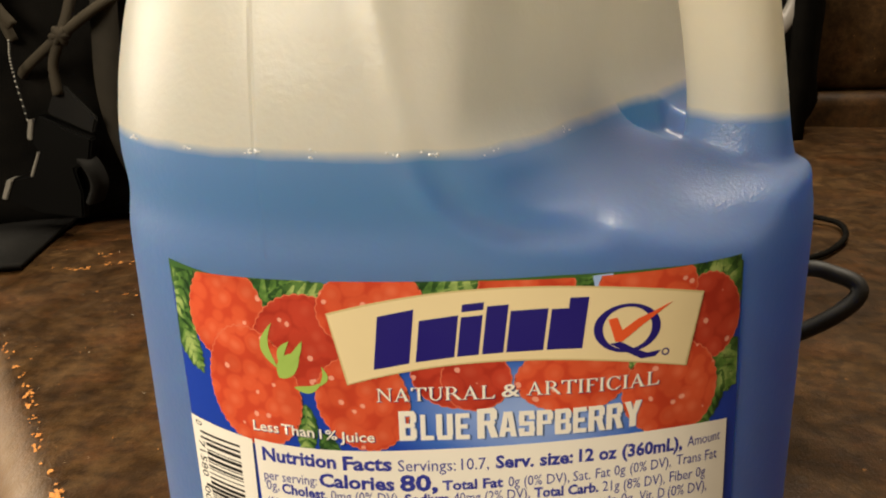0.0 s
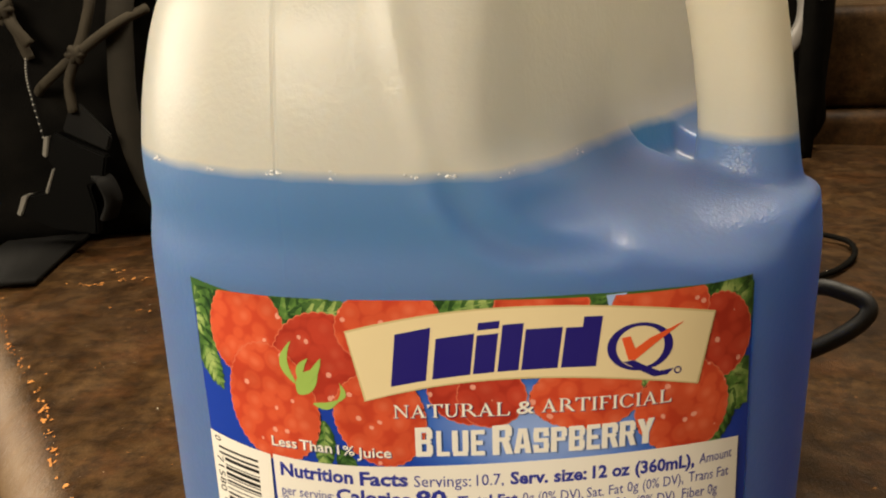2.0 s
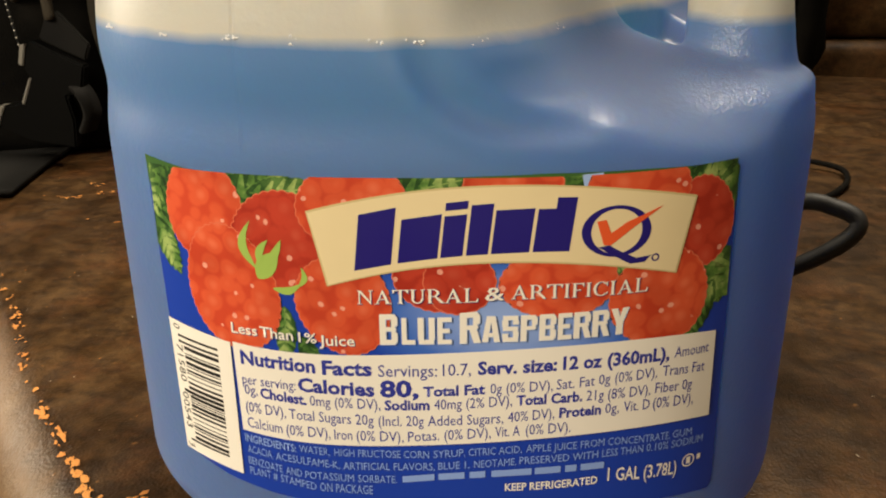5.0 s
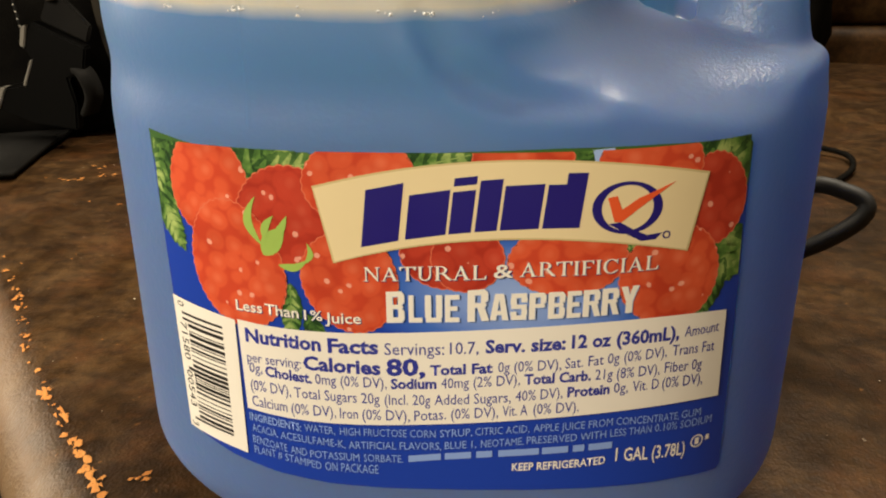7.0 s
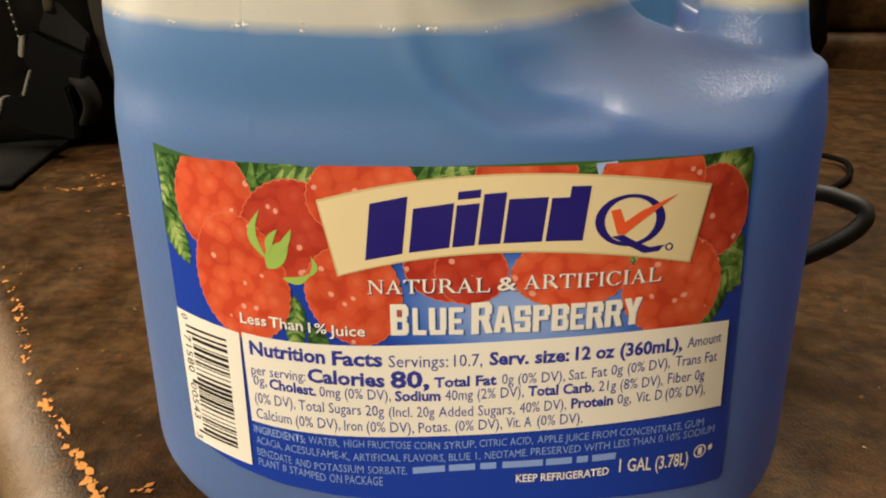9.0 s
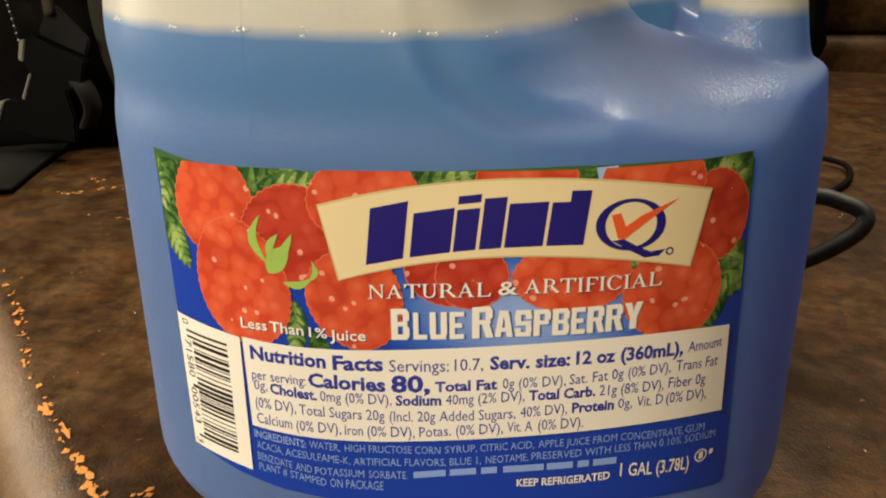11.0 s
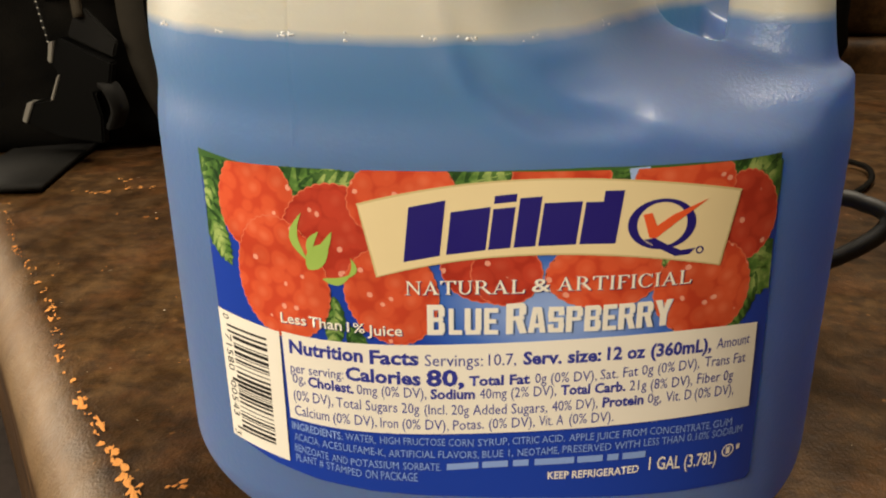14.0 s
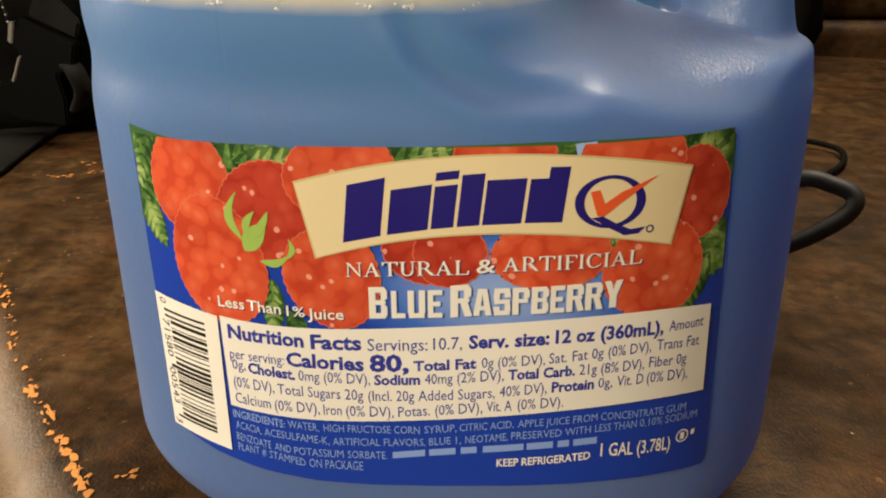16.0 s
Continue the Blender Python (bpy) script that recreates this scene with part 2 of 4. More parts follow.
def crown(p):
    """The padding swells a little under the jug."""
    return 0.004 * max(0.0, min(1.0, 2.6 - (p - Vector((0.02, 0.0, 0))).length / 0.052))


def seat_mesh():
    """The seat's top with a rolled front edge, gently uneven."""
    profile = [(-0.95, -0.2), (-0.95, -0.02)] + [(-0.94 + 0.02 * i, 0.0) for i in range(54)]
    r, start = 0.0275, 0.104
    profile = [(b, z) for b, z in profile if b < start - 0.005]
    profile += [(start + r * math.sin(a), r * math.cos(a) - r) for a in (math.radians(6 * j) for j in range(16))]
    profile += [(start + r, -r - 0.04 * j) for j in range(1, 9)]
    bm = bmesh.new()
    rows = []
    for i in range(97):
        a = -0.95 + 1.4 * i / 96
        row = []
        for b, z in profile:
            p = EDGE * a + OUT * b
            far = max(0.0, (p - Vector((0, -0.01, 0))).length - 0.12)
            dip = noise.noise(p * 9) * 0.0035 + noise.noise(p * 30) * 0.0009
            row.append(bm.verts.new(p + Vector((0, 0, z + dip * min(1, far * 8) + crown(p)))))
        rows.append(row)
    for r0, r1 in zip(rows, rows[1:]):
        for j in range(len(profile) - 1):
            bm.faces.new((r0[j], r0[j + 1], r1[j + 1], r1[j]))
    bmesh.ops.recalc_face_normals(bm, faces=bm.faces)
    if max(bm.faces, key=lambda f: f.calc_area()).normal.z < 0:
        bmesh.ops.reverse_faces(bm, faces=bm.faces)
    return bm


sofa = thing("leather_sofa", "worn dark brown leather sofa with a cracked seat edge", "sofa")
part("seat", seat_mesh(), LEATHER, sofa)
part("backrest", box(bmesh.new(), (-0.35, 0.662, 0.034), (0.62, 0.90, 0.134), 0.014, 4), BACK_LEATHER, sofa, "creased brown leather backrest")
part("back_roll", box(bmesh.new(), (-0.35, 0.652, -0.1), (0.62, 0.89, 0.034), 0.014, 4), BACK_LEATHER, sofa)
bm = box(bmesh.new(), (-0.94, -0.125, -0.45), (0.44, 0.94, -0.19), 0.01)
bm.transform(Matrix(((EDGE.x, -OUT.x, 0, 0), (EDGE.y, -OUT.y, 0, 0), (0, 0, 1, 0), (0, 0, 0, 1))))
part("base", bm, LEATHER, sofa)

# ---------------------------------------------------------------- jug
CX, CY, HALF_X, HALF_Y, POWER, SKEW = 0.0021, -0.010, 0.0815, 0.08365, 2.77, radians(-3.07)
CORNER = radians(-28.5)       # the way from the jug's axis to its handle corner
TAPER = [(0.0, 1), (0.128, 1), (0.140, 0.992), (0.151, 0.975), (0.164, 0.94), (0.172, 0.905), (0.19, 0.79), (0.208, 0.55),
         (0.220, 0.34), (0.227, 0.26), (0.232, 0.245), (0.247, 0.245)]
GAP = [(0.0, 0.2), (0.111, 0.13), (0.117, 0.100), (0.121, 0.089), (0.125, 0.076), (0.130, 0.060), (0.135, 0.050), (0.140, 0.0445),
       (0.165, 0.043), (0.19, 0.041), (0.215, 0.038), (0.25, 0.038)]


def section(th):
    """The jug's round-cornered outline at full width, as x and y from its axis."""
    c, s = math.cos(th), math.sin(th)
    r = (abs(c / HALF_X) ** POWER + abs(s / HALF_Y) ** POWER) ** (-1 / POWER)
    return r


def table(rows, z):
    return float(np.interp(z, [a for a, _ in rows], [b for _, b in rows]))


def smooth_table(rows, z, w=0.003):
    return sum(table(rows, z + w * k / 2) for k in (-2, -1, 0, 1, 2)) / 5


ARC = spline([(-0.001, 0.139, 0), (0.0025, 0.1348, 0), (0.0081, 0.1280, 0), (0.0175, 0.1236, 0), (0.0300, 0.1229, 0)], 6)


def arc_relief(x, z):
    """A moulded groove with a raised lower lip, which sweeps down and across under the grip's shoulder."""
    q = Vector((x, z, 0))
    i = min(range(1, len(ARC)), key=lambda n: (ARC[n] - q).length)
    way = (ARC[i] - ARC[i - 1]).normalized()
    off = q - ARC[i]
    over = way.x * off.y - way.y * off.x
    past = max(0.0, abs(off.dot(way)) - 0.003)
    fade = math.exp(-(past / 0.003) ** 2) * min(1.0, i / 8)
    return 1.1 * fade * (0.0010 * math.exp(-((over + 0.0010) / 0.0020) ** 2) - 0.0013 * math.exp(-((over - 0.0030) / 0.0026) ** 2))


def body_point(th, z, inset=0.0):
    r = section(th)
    r *= smooth_table(TAPER, z)
    # the foot rounds in to a smaller base
    if z < 0.038:
        r -= 0.030 * min(1.0, (0.038 - z) / 0.034) ** 1.6
    # waist under the shoulder and a moulded rib round the sides
    r -= 0.0012 * math.exp(-((z - 0.126) / 0.006) ** 2)
    lean = th + SKEW - CORNER
    lean = (lean + math.pi) % (2 * math.pi) - math.pi
    if abs(lean) < radians(86):
        cut = smooth_table(GAP, z, 0.007)
        # the shoulder swells up to meet the foot of the grip
        aside = cut * math.tan(lean + radians(5.9))
        rise = max(0.0, min(1.0, (0.1366 - z) / 0.011))
        swell = math.exp(-(abs(aside) / 0.0150) ** 3) if aside > 0 else math.exp(-(abs(aside) / 0.0185) ** 2.2)
        cut += 0.036 * swell * rise
        cut /= math.cos(lean) ** (1 - 0.30 * max(0.0, min(1.0, (0.137 - z) / 0.007)))
        soft = 0.014
        r += 0.0011 * math.exp(-((cut - r - 0.004) / 0.0022) ** 2) * (max(0.0, min(1.0, (-0.60 - lean) / 0.12)) if z < 0.136 else 0.5)
        h = max(0.0, min(1.0, 0.5 + 0.5 * (cut - r) / soft))
        r = cut * (1 - h) + r * h - soft * h * (1 - h)
    # a slanting moulded ridge on the front
    front = (th + math.pi / 2 + math.pi) % (2 * math.pi) - math.pi
    if z > 0.13:
        r += 0.0009 * math.exp(-((front + 0.02 + 2.9 * (z - 0.141)) / 0.026) ** 2) * min(1, (z - 0.13) / 0.012)
    if 0.112 < z < 0.142 and abs(front) < 0.7:
        r += arc_relief(r * math.sin(front) + CX, z)
    r -= inset
    x, y = r * math.cos(th), r * math.sin(th)
    return Vector((CX + x * math.cos(SKEW) - y * math.sin(SKEW), CY + x * math.sin(SKEW) + y * math.cos(SKEW), z))


def jug_skin(top, inset=0.0, low=0.004, n=400):
    heights = [low + 0.036 * i / 14 for i in range(14)]
    z = low + 0.036
    while z < top:
        heights.append(z)
        z += 0.0009 if 0.11 < z < 0.145 else 0.004
    heights.append(top)
    th = [2 * math.pi * i / n for i in range(n)]
    return loft([[body_point(a, h, inset) for a in th] for h in heights])


jug = thing("juice_jug", "gallon plastic jug of blue raspberry drink, over half full", "jug")
part("liquid", jug_skin(LEVEL - 0.014, 0.0170, 0.020, 120), LIQUID, jug, "bright blue drink")


def handle_mesh():
    """A hollow grip that rises from the shoulder and bends back to the neck."""
    way = Vector((math.cos(radians(-34.4)), math.sin(radians(-34.4)), 0))
    side = Vector((-way.y, way.x, 0))
    axis = Vector((CX, CY, 0))
    line = spline([axis + way * p + Vector((0, 0, z)) for p, z in
                   ((0.066, 0.098), (0.0705, 0.118), (0.0712, 0.135), (0.0695, 0.15), (0.0655, 0.17), (0.058, 0.192), (0.044, 0.208), (0.022, 0.214))], 10)
    rings = []
    for i, p in enumerate(line):
        along = (line[min(i + 1, len(line) - 1)] - line[max(i - 1, 0)]).normalized()
        top = side.cross(along).normalized()
        wide = math.exp(-(max(0.0, p.z - 0.112) / 0.0165) ** 2) if i < 40 else 0
        rings.append([p + (0.0084 + 0.009 * wide) * math.copysign(abs(math.cos(a)) ** 0.85, math.cos(a)) * side
                      + (0.0100 + 0.006 * wide) * math.copysign(abs(math.sin(a)) ** 0.85, math.sin(a)) * top
                      for a in (2 * math.pi * j / 36 for j in range(36))])
    return loft(rings)


def moulded(pieces, voxel):
    """Grows several closed skins together into one, and softens the joint round the foot of the grip."""
    bm = bmesh.new()
    for piece in pieces:
        me = bpy.data.meshes.new("piece")
        piece.to_mesh(me)
        piece.free()
        bm.from_mesh(me)
        bpy.data.meshes.remove(me)
    bmesh.ops.recalc_face_normals(bm, faces=bm.faces[:])
    me = bpy.data.meshes.new("moulded")
    bm.to_mesh(me)
    bm.free()
    ob = new("moulded", me)
    mod = ob.modifiers.new("grow", "REMESH")
    mod.mode, mod.voxel_size = "VOXEL", voxel
    bpy.context.view_layer.update()
    whole = bpy.data.meshes.new_from_object(ob.evaluated_get(bpy.context.evaluated_depsgraph_get()))
    bpy.data.objects.remove(ob)
    bm = bmesh.new()
    bm.from_mesh(whole)
    bpy.data.meshes.remove(whole)
    for _ in range(6):
        bmesh.ops.smooth_vert(bm, verts=bm.verts[:], factor=0.5, use_axis_x=True, use_axis_y=True, use_axis_z=True)
    # the finger hole's bottom drops behind a rim in front of it
    way = Vector((math.cos(radians(-34.4)), math.sin(radians(-34.4)), 0))
    side = Vector((-way.y, way.x, 0))
    bm.normal_update()

    def ease(f):
        f = max(0.0, min(1.0, f))
        return f * f * (3 - 2 * f)

    drops = []
    for v in bm.verts:
        if 0.126 < v.co.z < 0.142 and v.normal.z > 0.25:
            q = v.co - Vector((CX, CY, 0))
            p, o = q.dot(way), q.dot(side)
            drops.append((v, 0.0056 * ease((o + 0.0105) / 0.0016) * ease((0.014 - o) / 0.004) * ease((p - 0.0462) / 0.003) * ease((0.0628 - p) / 0.0016)))
    for v, d in drops:
        v.co.z -= d
    foot_ = Vector((0.058, -0.049, 0))
    near = [v for v in bm.verts if 0.108 < v.co.z < 0.150 and (v.co - foot_).xy.length < 0.036]
    for _ in range(1):
        bmesh.ops.smooth_vert(bm, verts=near, factor=0.6, use_axis_x=True, use_axis_y=True, use_axis_z=True)
    return bm


part("body", moulded([jug_skin(0.247), handle_mesh()], 0.0009), PLASTIC, jug, "milky moulded plastic body with a hollow grip")
bm = bmesh.new()
bmesh.ops.create_cone(bm, segments=48, radius1=0.0195, radius2=0.019, depth=0.014, cap_ends=True, matrix=pose(CX, CY, 0.253))
part("cap", bm, material("white_cap", (0.75, 0.75, 0.72), 0.4), jug, "white screw cap")

bm = bmesh.new()
rnd = random.Random(4)
for x, count, size in ((-0.062, 4, 0.0008), (-0.047, 3, 0.0006), (-0.0325, 5, 0.0010), (-0.021, 2, 0.0007), (-0.006, 3, 0.0008),
                       (0.0005, 5, 0.0008), (0.010, 2, 0.0004), (0.024, 2, 0.0005)):
    th = min((math.radians(d) for d in np.arange(-170, -10, 0.25)), key=lambda a: abs(body_point(a, LEVEL).x - x))
    for _ in range(2 * count):
        p = body_point(th + rnd.gauss(0, 0.010), LEVEL + 0.0002 + rnd.gauss(0, 0.0003), -0.0002)
        r = 0.36 * size * rnd.uniform(0.4, 1)
        bmesh.ops.create_icosphere(bm, subdivisions=2, radius=1, matrix=Matrix.Translation(p) @ Matrix.Diagonal((r * 1.3, r * 0.7, r, 1)))
tagged(part("foam", bm, material("white_foam", (0.82, 0.82, 0.80), 0.5), jug, "small white foam bubbles along the waterline"), kind="stuff")

bm = bmesh.new()
bmesh.ops.create_icosphere(bm, subdivisions=2, radius=1, matrix=pose(0.0335, -0.0838, 0.1228) @ Matrix.Diagonal((0.0007, 0.0009, 0.0013, 1)))
part("moulding_nub", bm, material("glossy_nub", (0.20, 0.30, 0.48), 0.12), jug)

# ---------------------------------------------------------------- printed label, in millimetres along and up the face
TH = np.linspace(-math.pi, 0, 1601)
SKIN = np.array([[section(a) * math.cos(a + SKEW) + CX, section(a) * math.sin(a + SKEW) + CY] for a in TH])
RUN = np.concatenate([[0], np.cumsum(np.hypot(*np.diff(SKIN, axis=0).T))])
RUN = (RUN - np.interp(-math.pi / 2, TH, RUN)) * 1000
SIDE = np.gradient(SKIN, axis=0)
SIDE /= np.hypot(SIDE[:, 0], SIDE[:, 1])[:, None]


def on_face(s, z, lift):
    """A point of the jug's face: s mm along it, z mm up, lift mm proud of it."""
    x, y = np.interp(s, RUN, SKIN[:, 0]), np.interp(s, RUN, SKIN[:, 1])
    tx, ty = np.interp(s, RUN, SIDE[:, 0]), np.interp(s, RUN, SIDE[:, 1])
    return Vector((x + ty * lift / 1000, y - tx * lift / 1000, z / 1000))


def wrap(bm, lift, step=2.5):
    """Bends a flat drawing (x along, y up, in mm) round the jug's face."""
    xs = [v.co.x for v in bm.verts]
    if xs:
        for k in range(math.ceil(min(xs) / step), math.floor(max(xs) / step) + 1):
            bmesh.ops.bisect_plane(bm, geom=bm.verts[:] + bm.edges[:] + bm.faces[:], plane_co=(k * step, 0, 0), plane_no=(1, 0, 0), dist=1e-4)
    for v in bm.verts:
        v.co = on_face(v.co.x, v.co.y, 0.22 + 0.42 * lift)
    return bm


def trim(bm, point, normal):
    bmesh.ops.bisect_plane(bm, geom=bm.verts[:] + bm.edges[:] + bm.faces[:], plane_co=(*point, 0), plane_no=(*normal, 0), clear_outer=True)


def outline(points):
    bm = bmesh.new()
    f = bm.faces.new([bm.verts.new((x, y, 0)) for x, y in points])
    if f.calc_center_median() and f.normal.z < 0:
        f.normal_flip()
    bmesh.ops.triangulate(bm, faces=bm.faces[:])
    return bm


def ink(name, base, rough=0.34):
    m = material(name, base, rough)
    k = Net(m)
    k.join(k.mix(k.maths("MULTIPLY", k.noise(90, 3), 0.22), base, tuple(c * 0.7 for c in base)), k.b.inputs["Base Color"])
    k.join(k.ramp(k.noise(60, 3), [(0.3, (rough - 0.05,) * 3), (0.7, (rough + 0.08,) * 3)]), k.b.inputs["Roughness"])
    return m


def label_ink():
    """Deep blue paper with a pale glow printed behind the flavour's name."""
    m = material("blue_label_print", rough=0.34)
    k = Net(m)
    x, _, z = k.axes()
    dx = k.maths("MULTIPLY", k.maths("SUBTRACT", x, 0.017), 30)
    dz = k.maths("MULTIPLY", k.maths("SUBTRACT", z, 0.090), 62)
    away = k.maths("ADD", k.maths("MULTIPLY", dx, dx), k.maths("MULTIPLY", dz, dz))
    top = k.maths("MULTIPLY", k.maths("SUBTRACT", z, 0.109), 400, clamp=True)
    glow = k.ramp(k.maths("ADD", away, k.maths("MULTIPLY", k.noise(70, 3), 0.25)), [(0.05, (0.30, 0.42, 0.72)), (0.55, (0.05, 0.14, 0.50)), (1.0, (0.010, 0.045, 0.36))])
    k.join(k.mix(top, glow, (0.045, 0.12, 0.028)), k.b.inputs["Base Color"])
    return m


def berry_ink(name, dark, mid, pale):
    """Printed raspberry: round drupelets with a paler middle and small glints."""
    m = material(name, rough=0.34)
    k = Net(m)
    wob = k.n.new("ShaderNodeVectorMath")
    wob.operation = "ADD"
    k.join(k.coord, wob.inputs[0])
    nz = k.put("ShaderNodeTexNoise", Scale=120.0, Detail=1.0)
    k.join(k.coord, nz.inputs["Vector"])
    small = k.n.new("ShaderNodeVectorMath")
    small.operation = "SCALE"
    small.inputs["Scale"].default_value = 0.0022
    k.join(nz.outputs["Color"], small.inputs[0])
    k.join(small.outputs[0], wob.inputs[1])
    d = k.cells(290, "F1", wob.outputs[0])
    tone = k.ramp(d, [(0.12, pale), (0.42, mid), (0.56, mid), (0.72, dark)])
    broad = k.ramp(k.noise(75, 2), [(0.32, (0.78, 0.70, 0.70)), (0.60, (1.0, 1.0, 1.0))])
    glint = k.maths("LESS_THAN", k.cells(250, "F1", wob.outputs[0]), 0.15)
    k.join(k.mix(k.maths("MULTIPLY", glint, 0.7), k.mix(1.0, tone, broad, "MULTIPLY"), (0.86, 0.42, 0.30)), k.b.inputs["Base Color"])
    return m


def leaf_ink(name, dark, mid, pale):
    m = material(name, rough=0.34)
    k = Net(m)
    k.join(k.ramp(k.noise(210, 4, 0.6), [(0.34, dark), (0.50, mid), (0.66, pale)]), k.b.inputs["Base Color"])
    return m


BLUE_PRINT = label_ink()
LEAF_INK = leaf_ink("printed_leaf_green", (0.008, 0.030, 0.008), (0.024, 0.075, 0.016), (0.10, 0.20, 0.045))
VEIN_INK = leaf_ink("printed_leaf_vein", (0.02, 0.065, 0.015), (0.10, 0.21, 0.04), (0.36, 0.46, 0.14))
RIM_INK = ink("printed_berry_edge", (0.70, 0.17, 0.085))
RED = berry_ink("printed_berry_red", (0.57, 0.060, 0.022), (0.67, 0.096, 0.034), (0.73, 0.145, 0.062))
DEEP = berry_ink("printed_berry_deep_red", (0.42, 0.034, 0.016), (0.52, 0.052, 0.024), (0.57, 0.080, 0.040))
CREAM, WHITE_INK, NAVY = ink("cream_print", (0.80, 0.66, 0.38)), ink("white_print", (0.86, 0.81, 0.70)), ink("navy_print", (0.018, 0.012, 0.17))
PALE_BLUE, ORANGE, BLACK_INK = ink("pale_blue_print", (0.36, 0.50, 0.80)), ink("orange_print", (0.80, 0.11, 0.03)), ink("black_print", (0.02, 0.018, 0.018))
LIME, TEXT_BLUE, SHADOW_INK = ink("lime_print", (0.34, 0.50, 0.10)), ink("blue_text_print", (0.03, 0.04, 0.30)), ink("dark_blue_print", (0.012, 0.02, 0.16))
FINE_INK = ink("fine_print_blue", (0.24, 0.36, 0.70))
GOLD = ink("gold_outline_print", (0.62, 0.50, 0.24))

TOP = [(-54.9, 116.3), (-42, 115.0), (-30, 114.8), (-16, 115.4), (-4, 116.2), (12, 117.3), (25, 118.1), (42, 118.5), (59.6, 118.3)]
BOTTOM = [(63.4, 49.0), (62.6, 47.6), (51, 48.6), (39, 48.9), (28, 48.7), (17, 48.1), (6, 47.1), (-6, 46.0), (-18, 45.4), (-30, 45.8), (-41, 47.3), (-53.2, 50.4)]
label = part("label", wrap(outline(TOP + [(60.8, 117.2)] + BOTTOM), 0.25), BLUE_PRINT, jug, "blue printed paper label with raspberries")


def clip_to_label(bm):
    trim(bm, (-54.4, 100), (-1, 0.03))
    trim(bm, (61.0, 100), (1, 0.045))
    trim(bm, (-30, 115.6), (-0.035, 1))
    trim(bm, (40, 118.6), (-0.012, 1))
    return bm


def berry(s, z, rx, rz, mat, lift, seed, tilt=0.0):
    rnd = random.Random(seed)
    ph = [rnd.uniform(0, 6.3) for _ in range(3)]
    n_lobes = 2 * round(0.9 * (rx + rz))
    pts = []
    for i in range(144):
        a = 2 * math.pi * i / 144
        r = 1 + 0.036 * abs(math.sin(n_lobes / 2 * a + ph[0])) + 0.02 * math.sin(3 * a + ph[1]) + 0.02 * math.sin(2 * a + ph[2])
        x, y = rx * r * math.cos(a), rz * r * math.sin(a)
        c, n = math.cos(radians(tilt)), math.sin(radians(tilt))
        pts.append((s + x * c - y * n, z + x * n + y * c))
    part("raspberry", wrap(clip_to_label(outline(pts)), lift), mat, label)
    rim = [(s + (x - s) * (1 + 0.2 / rx), z + (y - z) * (1 + 0.2 / rz)) for x, y in pts]
    part("raspberry_edge", wrap(clip_to_label(outline(rim)), lift - 0.02), RIM_INK, label)


def leaf(s, z, length, width, angle, lift, mat=None, teeth=7, bend=0.0):
    c, n = math.cos(radians(angle)), math.sin(radians(angle))
    pts = []
    for sign in (1, -1):
        for i in range(29):
            f = i / 28 if sign > 0 else 1 - i / 28
            w = width * math.sin(math.pi * f ** 0.8) ** 0.9 / 2 * (1 + (0.16 * ((f * teeth) % 1.0) if teeth else 0))
            x, y = length * f, sign * w + bend * math.sin(math.pi * f)
            pts.append((s + x * c - y * n, z + x * n + y * c))
    clean = [p for k, p in enumerate(pts) if k == 0 or math.dist(p, pts[k - 1]) > 0.02]
    if math.dist(clean[0], clean[-1]) < 0.02:
        clean.pop()
    part("leaf", wrap(clip_to_label(outline(clean)), lift), mat or LEAF_INK, label)
    if mat is None:
        # a pale midrib and slanting side veins
        bm = bmesh.new()
        strips = [((0.04, 0), (0.97, 0), 0.045)]
        for q in range(1, 7):
            f = q / 7.5
            w = width * math.sin(math.pi * f ** 0.8) ** 0.9 / 2
            strips += [((f, 0), (f + 0.7 * w / length, sign * w * 0.88), 0.15) for sign in (1, -1)]
        for (f0, y0), (f1, y1), half in strips:
            ax, ay, bx, by = length * f0, y0, length * f1, y1
            run = math.hypot(bx - ax, by - ay)
            px, py = -(by - ay) / run * half * width * 0.9, (bx - ax) / run * half * width * 0.9
            quad = [(ax + px, ay + py), (ax - px, ay - py), (bx - px * 0.3, by - py * 0.3), (bx + px * 0.3, by + py * 0.3)]
            bm.faces.new([bm.verts.new((s + x * c - y * n, z + x * n + y * c, 0)) for x, y in quad])
        part("leaf_rib", wrap(clip_to_label(bm), lift + 0.02), VEIN_INK, label)


for row in ((-55, 117, 24, 9, -80, 0.36), (-48, 118, 17, 6, -115, 0.39), (-45, 112, 18, 8, 12, 0.36), (-38, 108, 20, 7, 30, 0.39), (-30, 112, 17, 5, 8, 0.42),
            (-6.5, 112.2, 19, 6, 15, 0.42), (-2, 110, 14, 6, 40, 0.39), (24, 112, 9, 5, 50, 0.42), (28, 113, 8, 4, 75, 0.39),
            (47, 119, 16, 7, -12, 0.36), (50, 114, 13, 7, 25, 0.39), (62, 119, 12, 7, -110, 0.42), (55, 103, 13, 11, -70, 0.39), (58, 102, 12, 6, -95, 0.36),
            (57.5, 96, 14, 5, -112, 0.42), (36.5, 101, 9, 3.5, -12, 0.42), (-24, 90, 13, 4.5, -92, 0.42), (-21, 84, 9, 4, -68, 0.39), (-54, 104, 13, 6, -62, 0.42)):
    leaf(*row)
